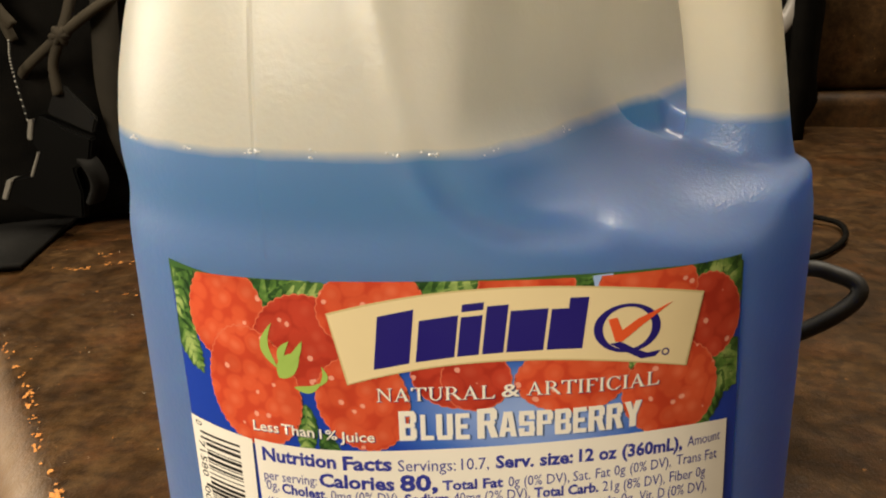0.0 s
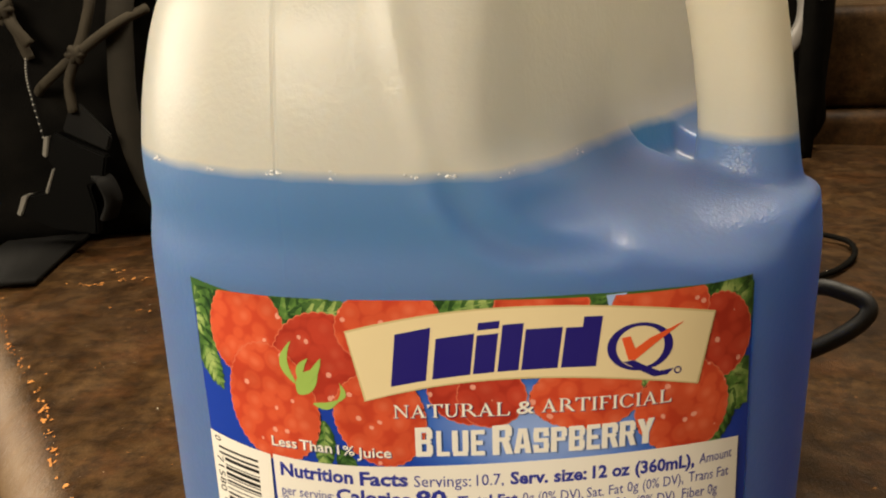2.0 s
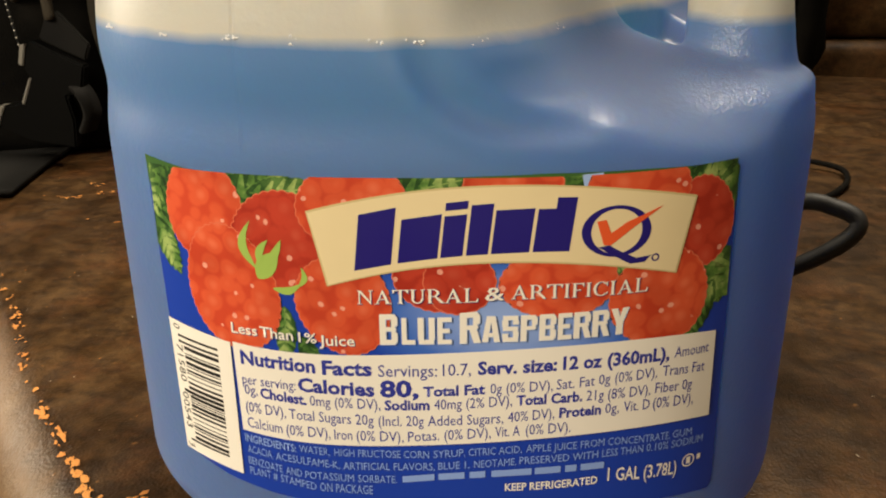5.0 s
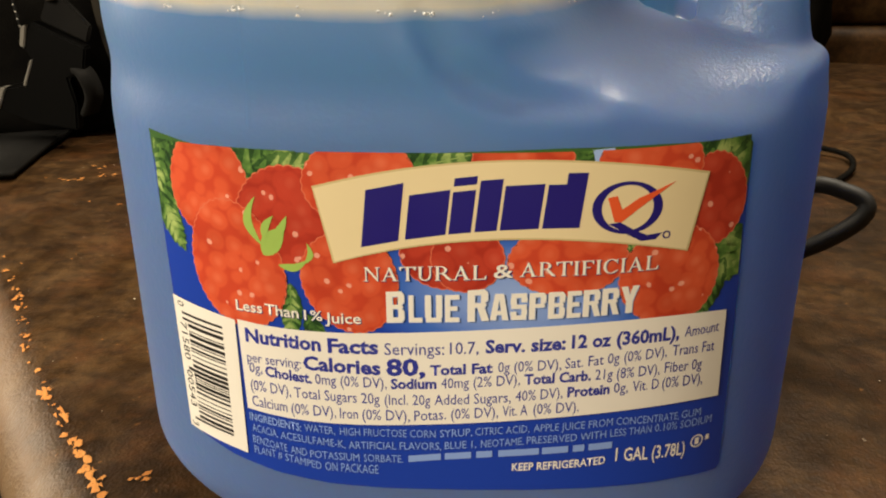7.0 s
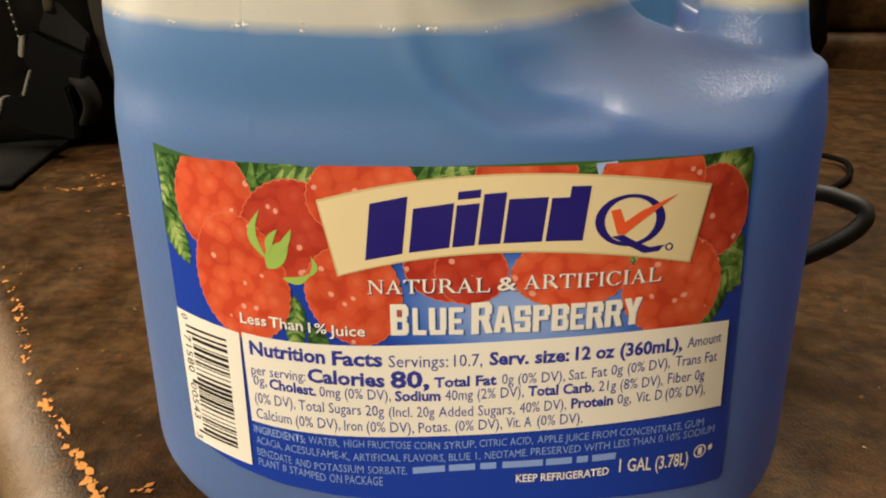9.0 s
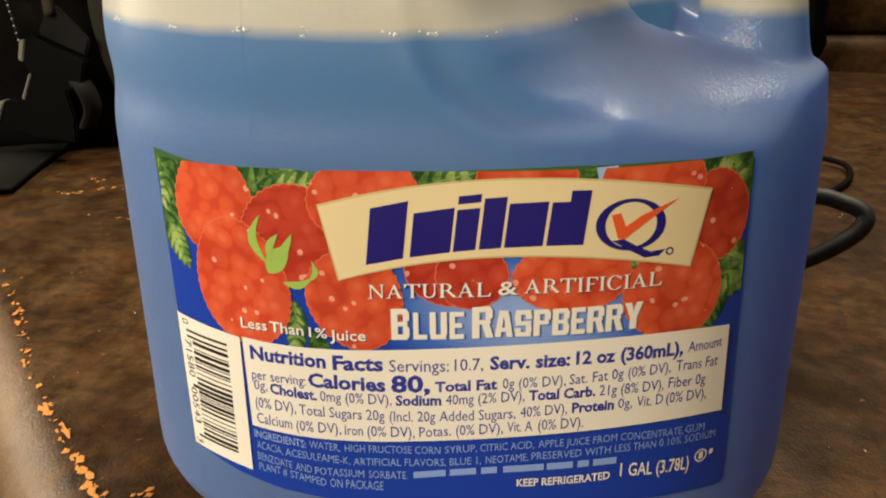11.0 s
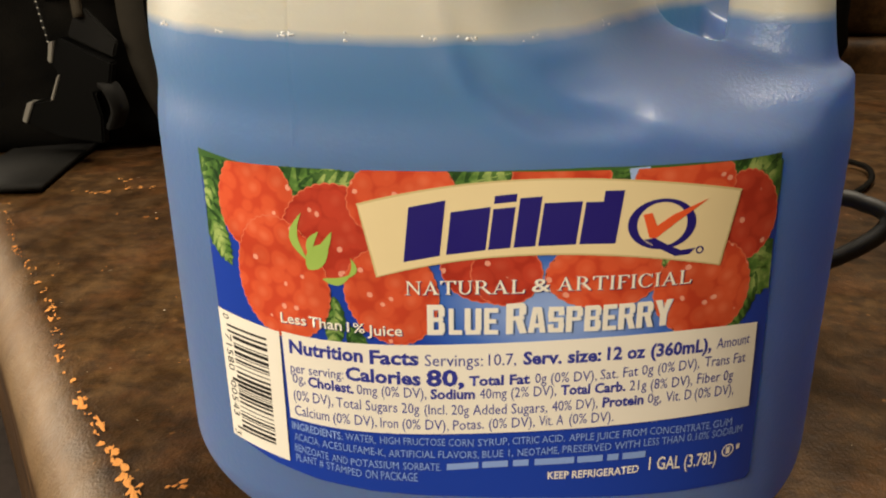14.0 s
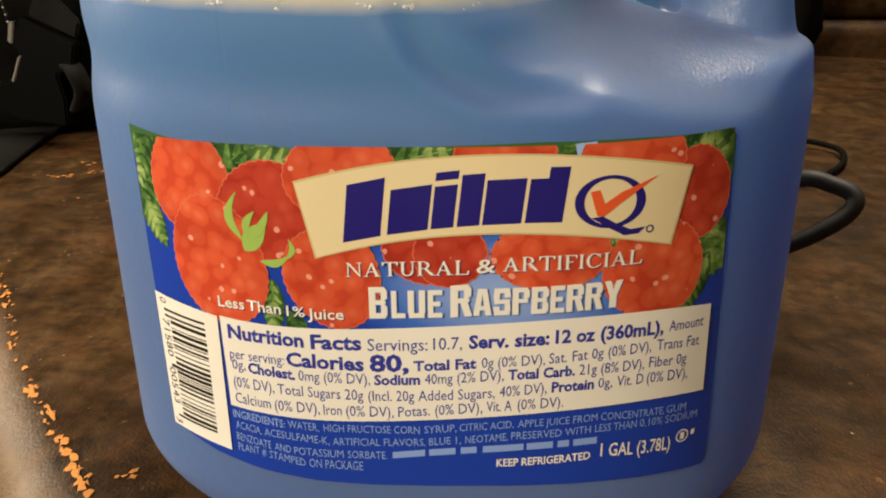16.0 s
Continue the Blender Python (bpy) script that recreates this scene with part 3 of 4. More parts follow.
for s, z, rx, rz, mat, lift, tilt in ((-40.3, 107.4, 9.0, 10.2, RED, 0.52, 0), (53.6, 107.6, 6.6, 8.6, DEEP, 0.52, 0), (-23.5, 103.0, 10.5, 9.4, DEEP, 0.56, 0),
                                (-9.7, 111.0, 10.0, 8.2, RED, 0.60, 8), (-12.2, 91.4, 9.0, 9.9, RED, 0.64, 0), (-35.4, 92.0, 10.2, 12.6, RED, 0.68, 14),
                                (19.2, 115.4, 8.2, 6.5, RED, 0.52, 0), (40.9, 114.6, 9.2, 7.5, RED, 0.56, 0), (46.6, 93.9, 9.2, 9.6, RED, 0.60, 10),
                                (5.4, 98.4, 7.6, 7.0, DEEP, 0.52, 0), (9.6, 97.5, 6.4, 6.2, DEEP, 0.56, 0), (27.6, 98.0, 10.2, 6.8, RED, 0.60, 4)):
    berry(s, z, rx, rz, mat, lift, int(s * 7 + z), tilt)
for row in ((-29.0, 95.2, 7.6, 4.0, 52, 0.78, LIME, 0, 0.2), (-29.2, 97.2, 9.6, 1.9, 93, 0.82, LIME, 0, 2.3), (-28.6, 98.2, 5.6, 1.6, 66, 0.86, LIME, 0, 0.7),
            (-27.2, 97.8, 6.8, 1.7, 58, 0.86, LIME, 0, -0.3), (-26.0, 93.5, 6.2, 1.6, 16, 0.82, LIME, 0, -1.0), (-20.6, 94.4, 4.2, 1.2, 82, 0.82, LIME, 0, -0.9)):
    leaf(*row)

for s0, s1, z0, z1 in ((-4.5, 1.5, 113.5, 116.5), (30.6, 34.6, 113.0, 118.2)):
    part("pale_gap", wrap(outline([(s0 + 1.2, z0), (s1, z0 + 0.4), (s1 - 0.3, z1), (s0, z1 - 0.35)]), 0.40), PALE_BLUE, label)

# banner with the maker's mark as plain shapes
def along(f, a, b, c):
    """A bowed line through three heights at f = 0, one half and 1."""
    return a * (1 - f) * (1 - 2 * f) + b * 4 * f * (1 - f) + c * f * (2 * f - 1)


def banner_shape(grow):
    up = [(-18.0 - grow + f * (69.5 + 2 * grow), along(f, 109.3, 115.7, 112.7) + grow) for f in (i / 24 for i in range(25))]
    low = [(48.7 + grow - f * (63.4 + 2 * grow), along(f, 98.9, 101.9, 95.4) - grow) for f in (i / 24 for i in range(25))]
    return outline(up + low)


part("banner_outline", wrap(banner_shape(0.35), 0.92), GOLD, label)
banner = part("banner", wrap(banner_shape(0), 0.98), CREAM, label, "curved cream banner")


def foot(s):
    return along((s + 10.2) / 41.2, 98.5, 102.7, 104.0)


def slab(s0, s1, low, high, mat, lift, lean=0.11, name="mark_block"):
    """A leaning block of the mark, standing on the banner's bowed base line."""
    pts = [(s0 + lean * low, foot(s0) + low), (s1 + lean * low, foot(s1) + low), (s1 + lean * high, foot(s1) + high), (s0 + lean * high, foot(s0) + high)]
    part(name, wrap(outline(pts), lift), mat, label)


for s0, s1, low, high in ((-9.6, -2.7, 0, 10.9), (-1.5, 5.8, 0, 8.4), (6.3, 10.3, 0, 7.9), (6.3, 10.3, 8.9, 10.4), (10.9, 14.8, 0, 9.5),
                          (15.3, 22.0, 0, 8.2), (22.6, 25.6, 0, 8.0), (25.6, 29.0, 0, 10.0)):
    slab(s0, s1, low, high, NAVY, 1.06)


def ring(cx, cz, rx, rz, thick, mat, lift, name, heavy=0.0):
    bm = bmesh.new()
    n = 56
    outer = [bm.verts.new((cx + rx * math.cos(a), cz + rz * math.sin(a), 0)) for a in (2 * math.pi * i / n for i in range(n))]
    inner = []
    for i in range(n):
        a = 2 * math.pi * i / n
        t = thick * (1 + heavy * math.cos(2 * a))
        inner.append(bm.verts.new((cx + (rx - t) * math.cos(a), cz + (rz - t) * math.sin(a), 0)))
    for i in range(n):
        j = (i + 1) % n
        bm.faces.new((outer[i], outer[j], inner[j], inner[i]))
    part(name, wrap(bm, lift), mat, label)


ring(37.2, 107.5, 6.2, 4.8, 1.15, NAVY, 1.06, "mark_ring", 0.45)
part("mark_tail", wrap(outline([(34.0, 104.6), (36.0, 104.9), (38.6, 103.4), (41, 102.3), (43.8, 102.6), (42.6, 101.4), (40, 101.2), (37.4, 102.6), (35.6, 103.7)]), 1.06), NAVY, label)
part("mark_tick", wrap(outline([(33.6, 109.4), (35.2, 109.7), (36.2, 107.2), (39, 109.2), (45.4, 111.9), (40, 108.0), (36.2, 104.9), (35.0, 105.0)]), 1.14), ORANGE, label)
ring(44.6, 102.1, 0.75, 0.75, 0.28, NAVY, 1.06, "mark_dot")

# lettering
CAP = None


def letters(text, bold=0.0, shear=0.0):
    """Flat lettering in the built-in font, one unit of size, and its advance width."""
    data = bpy.data.curves.new("lettering", "FONT")
    data.body, data.resolution_u, data.offset, data.shear = text, 2, bold, shear
    ob = new("lettering", data)
    bpy.context.view_layer.update()
    me = bpy.data.meshes.new_from_object(ob.evaluated_get(bpy.context.evaluated_depsgraph_get()))
    bm = bmesh.new()
    bm.from_mesh(me)
    bpy.data.objects.remove(ob)
    bpy.data.meshes.remove(me)
    bpy.data.curves.remove(data)
    return bm


def extent(bm):
    xs = [v.co.x for v in bm.verts]
    return (min(xs), max(xs)) if xs else (0.0, 0.3)


probe = letters("H")
CAP = max(v.co.y for v in probe.verts)
probe.free()


def line(segments, start, end, cap, mat, lift=0.5, name="text_line", turn=False):
    """A line of lettering from start to end (mm). segments: text, boldness, relative height. cap: capital height in mm."""
    whole, pen = bmesh.new(), 0.0
    for text, bold, high in segments:
        bm = letters(text.strip(" "), bold)
        lo, hi = extent(bm)
        lead = len(text) - len(text.lstrip(" "))
        pen += 0.24 * lead * high
        for v in bm.verts:
            v.co.x = (v.co.x - lo) * high + pen
            v.co.y *= high
        me = bpy.data.meshes.new("run")
        bm.to_mesh(me)
        bm.free()
        whole.from_mesh(me)
        bpy.data.meshes.remove(me)
        pen += (hi - lo) * high + 0.24 * high * (len(text) - len(text.rstrip(" "))) + 0.05
    width = extent(whole)[1]
    (s0, z0), (s1, z1) = start, end
    for v in whole.verts:
        f = v.co.x / width
        up = v.co.y * cap / CAP
        v.co = Vector((s0 + (s1 - s0) * f + (up if turn else 0), z0 + (z1 - z0) * f + (0 if turn else up), 0))
    bmesh.ops.recalc_face_normals(whole, faces=whole.faces[:])
    return part(name, wrap(whole, lift), mat, label, smooth=False)


B, HEAVY, R = 0.018, 0.034, 0.0


def block_strokes(ch):
    """A heavy narrow capital as its strokes, in a unit square."""
    def bar(x0, y0, x1, y1):
        return [(x0, y0), (x1, y0), (x1, y1), (x0, y1)]
    stem, head, middle, base = bar(0, 0, 0.36, 1), [(0.36, 0.83), (1, 0.83), (1, 0.88), (0.86, 1), (0.36, 1)], [(0.36, 0.44), (0.86, 0.44), (0.94, 0.51), (0.86, 0.58), (0.36, 0.58)], [(0.36, 0), (0.86, 0), (1, 0.12), (1, 0.17), (0.36, 0.17)]
    upper, lower = [(0.66, 0.58), (0.86, 0.58), (1, 0.64), (1, 0.83), (0.66, 0.83)], [(0.66, 0.17), (1, 0.17), (1, 0.38), (0.86, 0.44), (0.66, 0.44)]
    leg = [(0.70, 0), (1.06, 0), (0.84, 0.44), (0.48, 0.44)]
    slant = [(0, 0), (0.33, 0), (0.5, 0.8), (0.5, 1), (0.26, 1)]
    arm = [(0, 1), (0.36, 1), (0.5, 0.66), (0.5, 0.40), (0.31, 0.44)]
    flip = lambda p: [(1 - x, y) for x, y in p[::-1]]
    return {"B": [stem, head, middle, base, upper, lower], "L": [stem, bar(0.36, 0, 1, 0.17)], "E": [stem, bar(0.36, 0.83, 1, 1), bar(0.36, 0.42, 0.86, 0.58), bar(0.36, 0, 1, 0.17)],
            "U": [bar(0, 0.17, 0.35, 1), bar(0.65, 0.17, 1, 1), bar(0.05, 0, 0.95, 0.17)], "R": [stem, head, middle, upper, leg],
            "P": [stem, head, middle, upper], "A": [slant, flip(slant), [(0.375, 0.2), (0.625, 0.2), (0.59, 0.36), (0.41, 0.36)]],
            "S": [bar(0.04, 0.83, 0.96, 1), bar(0, 0.58, 0.36, 0.83), bar(0.04, 0.42, 0.96, 0.58), lower, bar(0.04, 0, 0.96, 0.17), bar(0.64, 0.66, 1, 0.83), bar(0, 0.17, 0.36, 0.32)],
            "Y": [arm, flip(arm), [(0.31, 0), (0.69, 0), (0.69, 0.44), (0.5, 0.40), (0.31, 0.44)]]}[ch], {"L": 0.8, "E": 0.83, "Y": 1.1, "A": 1.1}.get(ch, 1.0)


def serif_strokes(ch):
    """A book-face capital as its strokes: thick and thin stems with feet. One unit high."""
    def stem(x, w, y0=0.0, y1=1.0, foot_=0.09):
        return [[(x, y0), (x + w, y0), (x + w, y1), (x, y1)]] + [[(x - foot_, y), (x + w + foot_, y), (x + w + foot_ * 0.6, y + 0.05 * k), (x - foot_ * 0.6, y + 0.05 * k)]
                                                             for y, k in ((0, 1), (1, -1)) if foot_ and y0 <= y <= y1]
    def bow(cx, cy, rx, ry, a0, a1, thick, thin):
        pts = [math.radians(a0 + (a1 - a0) * i / 12) for i in range(13)]
        return [[(cx + rx * math.cos(p), cy + ry * math.sin(p)), (cx + rx * math.cos(q), cy + ry * math.sin(q)),
                 (cx + (rx - thick) * math.cos(q), cy + (ry - thin) * math.sin(q)), (cx + (rx - thick) * math.cos(p), cy + (ry - thin) * math.sin(p))] for p, q in zip(pts, pts[1:])]
    if ch == "I":
        return stem(0.12, 0.15), 0.39
    if ch == "L":
        return stem(0.12, 0.15) + [[(0.27, 0), (0.74, 0), (0.78, 0.27), (0.72, 0.27), (0.64, 0.07), (0.27, 0.07)]], 0.78
    if ch == "T":
        return stem(0.36, 0.15, 0, 0.94) + [[(0, 1), (0.02, 0.74), (0.07, 0.74), (0.14, 0.93), (0.73, 0.93), (0.80, 0.74), (0.85, 0.74), (0.87, 1)]], 0.87
    if ch == "F":
        return stem(0.12, 0.15) + [[(0.27, 0.93), (0.60, 0.93), (0.65, 0.75), (0.70, 0.75), (0.70, 1), (0.27, 1)], [(0.27, 0.48), (0.52, 0.48), (0.52, 0.55), (0.27, 0.55)]], 0.72
    if ch == "A":
        return [[(0.10, 0), (0.17, 0), (0.47, 0.84), (0.49, 1), (0.44, 1)], [(0.66, 0), (0.84, 0), (0.49, 1), (0.40, 0.90)], [(0.25, 0.30), (0.64, 0.30), (0.62, 0.37), (0.27, 0.37)],
                [(0, 0), (0.28, 0), (0.26, 0.05), (0.02, 0.05)], [(0.58, 0), (0.95, 0), (0.93, 0.05), (0.60, 0.05)]], 0.95
    if ch == "N":
        return [[(0.13, 0), (0.20, 0), (0.20, 0.92), (0.13, 0.92)], [(0.74, 0.1), (0.81, 0), (0.81, 1), (0.74, 1)], [(0.02, 1), (0.24, 1), (0.81, 0.12), (0.81, 0), (0.76, 0), (0.13, 0.93)],
                [(0.02, 0), (0.31, 0), (0.29, 0.05), (0.04, 0.05)], [(0.63, 1), (0.92, 1), (0.90, 0.95), (0.65, 0.95)]], 0.93
    if ch == "U":
        return [[(0.12, 0.34), (0.27, 0.34), (0.27, 1), (0.12, 1)], [(0.68, 0.34), (0.75, 0.34), (0.75, 1), (0.68, 1)], [(0.02, 1), (0.37, 1), (0.35, 0.95), (0.04, 0.95)],
                [(0.58, 1), (0.86, 1), (0.84, 0.95), (0.60, 0.95)]] + bow(0.435, 0.34, 0.315, 0.35, 180, 360, 0.12, 0.08), 0.87
    if ch == "R":
        return stem(0.12, 0.15) + bow(0.36, 0.73, 0.33, 0.27, -90, 90, 0.15, 0.06) + [[(0.27, 0.94), (0.37, 0.94), (0.37, 1), (0.27, 1)], [(0.27, 0.46), (0.37, 0.46), (0.37, 0.52), (0.27, 0.52)],
                [(0.40, 0.48), (0.76, 0), (0.94, 0), (0.92, 0.05), (0.56, 0.49)]], 0.92
    return bow(0.46, 0.5, 0.43, 0.52, 42, 318, 0.16, 0.06) + [[(0.75, 0.68), (0.80, 0.68), (0.81, 1), (0.77, 1)], [(0.74, 0.16), (0.79, 0.12), (0.84, 0.26), (0.80, 0.27)]], 0.88


def display(word, strokes, start, end, cap, mat, lift, gap, shift=0.0):
    """A word of drawn capitals from start to end (mm)."""
    glyphs = [strokes(ch) for ch in word]
    total = sum(w for _, w in glyphs) + gap * (len(word) - 1)
    bm, pen = bmesh.new(), 0.0
    (s0, z0), (s1, z1) = start, end
    for polys, wide in glyphs:
        stretch = wide if strokes is block_strokes else 1.0
        for poly in polys:
            ring_ = []
            for x, y in poly:
                f = (pen + x * stretch) / total
                ring_.append(bm.verts.new((s0 + (s1 - s0) * f + shift, z0 + (z1 - z0) * f + y * cap - shift, 0)))
            bm.faces.new(ring_)
        pen += wide + gap
    bmesh.ops.triangulate(bm, faces=bm.faces[:])
    for f in bm.faces:
        if f.normal.z < 0:
            f.normal_flip()
    bm.normal_update()
    bmesh.ops.recalc_face_normals(bm, faces=bm.faces[:])
    return part("text_line", wrap(bm, lift), mat, label, smooth=False)


for ink_, lift_, shift_ in ((SHADOW_INK, 0.90, 0.13), (WHITE_INK, 0.98, 0.0)):
    display("NATURAL", serif_strokes, (-9.5, 91.9), (13.2, 93.8), 2.8, ink_, lift_, 0.03, shift_)
    line([("&", 0.012, 1)], (14.4 + shift_, 94.1 - shift_), (17.9 + shift_, 94.4 - shift_), 2.6, ink_, lift_)
    display("ARTIFICIAL", serif_strokes, (19.0, 94.6), (43.7, 95.6), 2.75, ink_, lift_, 0.03, shift_)
    line([("Less", 0.014, 1)], (-36.2 + shift_, 82.6 - shift_), (-30.3 + shift_, 82.8 - shift_), 2.2, ink_, lift_)
    line([("Than", 0.014, 1)], (-29.7 + shift_, 82.8 - shift_), (-22.6 + shift_, 82.9 - shift_), 2.2, ink_, lift_)
    line([("1%", 0.010, 1)], (-21.5 + shift_, 82.8 - shift_), (-17.8 + shift_, 82.9 - shift_), 2.05, ink_, lift_)
    line([("Juice", 0.014, 1)], (-17.3 + shift_, 82.6 - shift_), (-10.2 + shift_, 83.1 - shift_), 2.15, ink_, lift_)
for ink_, lift_, shift_ in ((PALE_BLUE, 0.90, 0.12), (WHITE_INK, 0.98, 0.0)):
    display("B", block_strokes, (-5.3, 83.8), (-1.9, 84.1), 6.36, ink_, lift_, 0.15, shift_)
    display("LUE", block_strokes, (-1.1, 84.2), (8.3, 85.0), 5.5, ink_, lift_, 0.17, shift_)
    display("R", block_strokes, (9.8, 85.1), (13.5, 85.6), 6.34, ink_, lift_, 0.15, shift_)
    display("ASPBERRY", block_strokes, (13.9, 85.7), (40.5, 87.4), 5.3, ink_, lift_, 0.12, shift_)

part("nutrition_panel", wrap(outline([(q, 82.13 + 0.1111 * q + 0.000731 * q ** 2 + -2.9968e-05 * q ** 3) for q in (-36.3 + 95.7 * i / 20 for i in range(21))]
     + [(q, 61.93 + 0.1270 * q + 0.001021 * q ** 2 - 3.322e-05 * q ** 3) for q in (60.1 - 96.0 * i / 20 for i in range(21))]), 0.92), WHITE_INK, label, "cream nutrition panel")
line([('Nutrition', HEAVY, 1)], (-34.7, 76.0), (-18.5, 76.4), 2.87, TEXT_BLUE, 1.02)
line([('Facts', HEAVY, 1)], (-17.1, 76.3), (-7.1, 77.0), 2.92, TEXT_BLUE, 1.02)
line([('Servings:', R, 1)], (-5.9, 76.9), (5.5, 77.9), 2.52, TEXT_BLUE, 1.02)
line([('10.7,', R, 1)], (6.6, 78.1), (11.9, 78.7), 2.49, TEXT_BLUE, 1.02)
line([('Serv. size:', HEAVY, 1)], (13.2, 78.9), (27.8, 80.2), 2.57, TEXT_BLUE, 1.02)
line([('12 oz', HEAVY, 1)], (28.9, 80.4), (36.1, 80.7), 2.57, TEXT_BLUE, 1.02)
line([('(360mL),', HEAVY, 1)], (37.1, 80.8), (49.3, 80.9), 2.59, TEXT_BLUE, 1.02)
line([('Amount', R, 1)], (50.4, 81.0), (58.0, 80.8), 2.19, TEXT_BLUE, 1.02)
line([('per serving:', R, 1)], (-34.8, 71.4), (-22.9, 71.9), 2.18, TEXT_BLUE, 1.02)
line([('Calories', HEAVY, 1)], (-22.4, 71.9), (-6.8, 72.5), 2.87, TEXT_BLUE, 1.02)
line([('80,', HEAVY, 1)], (-5.7, 72.5), (1.9, 73.2), 3.43, TEXT_BLUE, 1.02)
line([('Total Fat', HEAVY, 1)], (2.8, 73.3), (14.6, 74.8), 2.06, TEXT_BLUE, 1.02)
line([('0g (0% DV),', R, 1)], (15.6, 74.9), (27.2, 76.0), 2.15, TEXT_BLUE, 1.02)
line([('Sat. Fat 0g', R, 1)], (27.9, 76.1), (37.9, 77.1), 2.14, TEXT_BLUE, 1.02)
line([('(0% DV),', R, 1)], (38.8, 77.1), (47.1, 77.4), 2.16, TEXT_BLUE, 1.02)
line([('Trans Fat', R, 1)], (48.2, 77.4), (57.5, 76.8), 2.22, TEXT_BLUE, 1.02)
line([('0g,', R, 1)], (-34.5, 69.0), (-31.5, 69.3), 2.23, TEXT_BLUE, 1.02)
line([('Cholest.', HEAVY, 1)], (-30.9, 68.9), (-20.8, 68.9), 2.20, TEXT_BLUE, 1.02)
line([('0mg (0% DV),', R, 1)], (-20.1, 68.9), (-5.7, 69.6), 2.27, TEXT_BLUE, 1.02)
line([('Sodium', HEAVY, 1)], (-4.9, 69.6), (4.0, 70.5), 2.11, TEXT_BLUE, 1.02)
line([('40mg (2% DV),', R, 1)], (4.9, 70.6), (19.7, 72.5), 2.20, TEXT_BLUE, 1.02)
line([('Total Carb.', HEAVY, 1)], (20.5, 72.6), (32.8, 73.6), 2.05, TEXT_BLUE, 1.02)
line([('21g (8% DV),', R, 1)], (33.6, 73.6), (46.0, 73.8), 2.19, TEXT_BLUE, 1.02)
line([('Fiber 0g', R, 1)], (47.0, 73.9), (55.0, 73.4), 2.24, TEXT_BLUE, 1.02)
line([('(0% DV),', R, 1)], (-34.6, 64.9), (-25.5, 65.2), 2.39, TEXT_BLUE, 1.02)
line([('Total Sugars 20g', R, 1)], (-24.8, 65.1), (-7.2, 65.9), 2.32, TEXT_BLUE, 1.02)
line([('(Incl. 20g', R, 1)], (-6.2, 65.9), (2.8, 66.7), 2.28, TEXT_BLUE, 1.02)
line([('Added Sugars,', R, 1)], (3.6, 66.8), (18.1, 68.6), 2.24, TEXT_BLUE, 1.02)
line([('40% DV),', R, 1)], (19.0, 68.8), (27.7, 69.9), 2.21, TEXT_BLUE, 1.02)
line([('Protein', HEAVY, 1)], (28.6, 70.0), (36.5, 70.5), 2.08, TEXT_BLUE, 1.02)
line([('0g,', R, 1)], (37.3, 70.6), (40.0, 70.6), 2.09, TEXT_BLUE, 1.02)
line([('Vit. D', R, 1)], (40.9, 70.6), (46.1, 70.6), 2.23, TEXT_BLUE, 1.02)
line([('(0% DV),', R, 1)], (46.8, 70.6), (55.6, 70.0), 2.28, TEXT_BLUE, 1.02)
line([('Calcium', R, 1)], (-34.6, 61.2), (-26.6, 61.3), 2.43, TEXT_BLUE, 1.02)
line([('(0% DV),', R, 1)], (-25.7, 61.2), (-16.2, 61.8), 2.38, TEXT_BLUE, 1.02)
line([('Iron', R, 1)], (-15.4, 61.7), (-11.7, 62.0), 2.35, TEXT_BLUE, 1.02)
line([('(0% DV),', R, 1)], (-10.8, 62.0), (-1.3, 62.7), 2.33, TEXT_BLUE, 1.02)
line([('Potas.', R, 1)], (-0.4, 62.8), (5.8, 63.8), 2.30, TEXT_BLUE, 1.02)
line([('(0% DV),', R, 1)], (6.8, 63.9), (15.8, 65.2), 2.27, TEXT_BLUE, 1.02)
line([('Vit. A', R, 1)], (16.6, 65.4), (21.3, 65.9), 2.25, TEXT_BLUE, 1.02)
line([('(0% DV).', R, 1)], (22.4, 66.1), (30.9, 66.8), 2.24, TEXT_BLUE, 1.02)
line([('INGREDIENTS:', B, 1)], (-35.8, 57.4), (-24.0, 57.1), 1.79, FINE_INK, 0.5)
line([('WATER,', R, 1)], (-23.3, 57.3), (-16.7, 57.5), 1.75, FINE_INK, 0.5)
line([('HIGH FRUCTOSE CORN', R, 1)], (-15.7, 57.6), (3.7, 59.2), 1.71, FINE_INK, 0.5)
line([('SYRUP,', R, 1)], (4.6, 59.4), (10.9, 60.4), 1.68, FINE_INK, 0.5)
line([('CITRIC ACID,', R, 1)], (11.5, 60.5), (21.8, 61.9), 1.66, FINE_INK, 0.5)
line([('APPLE JUICE FROM', R, 1)], (22.6, 62.0), (37.7, 63.2), 1.65, FINE_INK, 0.5)
line([('CONCENTRATE,', R, 1)], (38.4, 63.2), (51.4, 62.7), 1.68, FINE_INK, 0.5)
line([('GUM', R, 1)], (51.9, 62.7), (56.4, 62.4), 1.73, FINE_INK, 0.5)
line([('ACACIA,', R, 1)], (-35.4, 54.7), (-29.4, 54.5), 1.82, FINE_INK, 0.5)
line([('ACESULFAME-K,', R, 1)], (-28.8, 54.4), (-14.7, 54.6), 1.78, FINE_INK, 0.5)
line([('ARTIFICIAL FLAVORS,', R, 1)], (-14.0, 54.6), (4.8, 56.5), 1.73, FINE_INK, 0.5)
line([('BLUE 1,', R, 1)], (5.5, 56.7), (11.7, 57.7), 1.70, FINE_INK, 0.5)
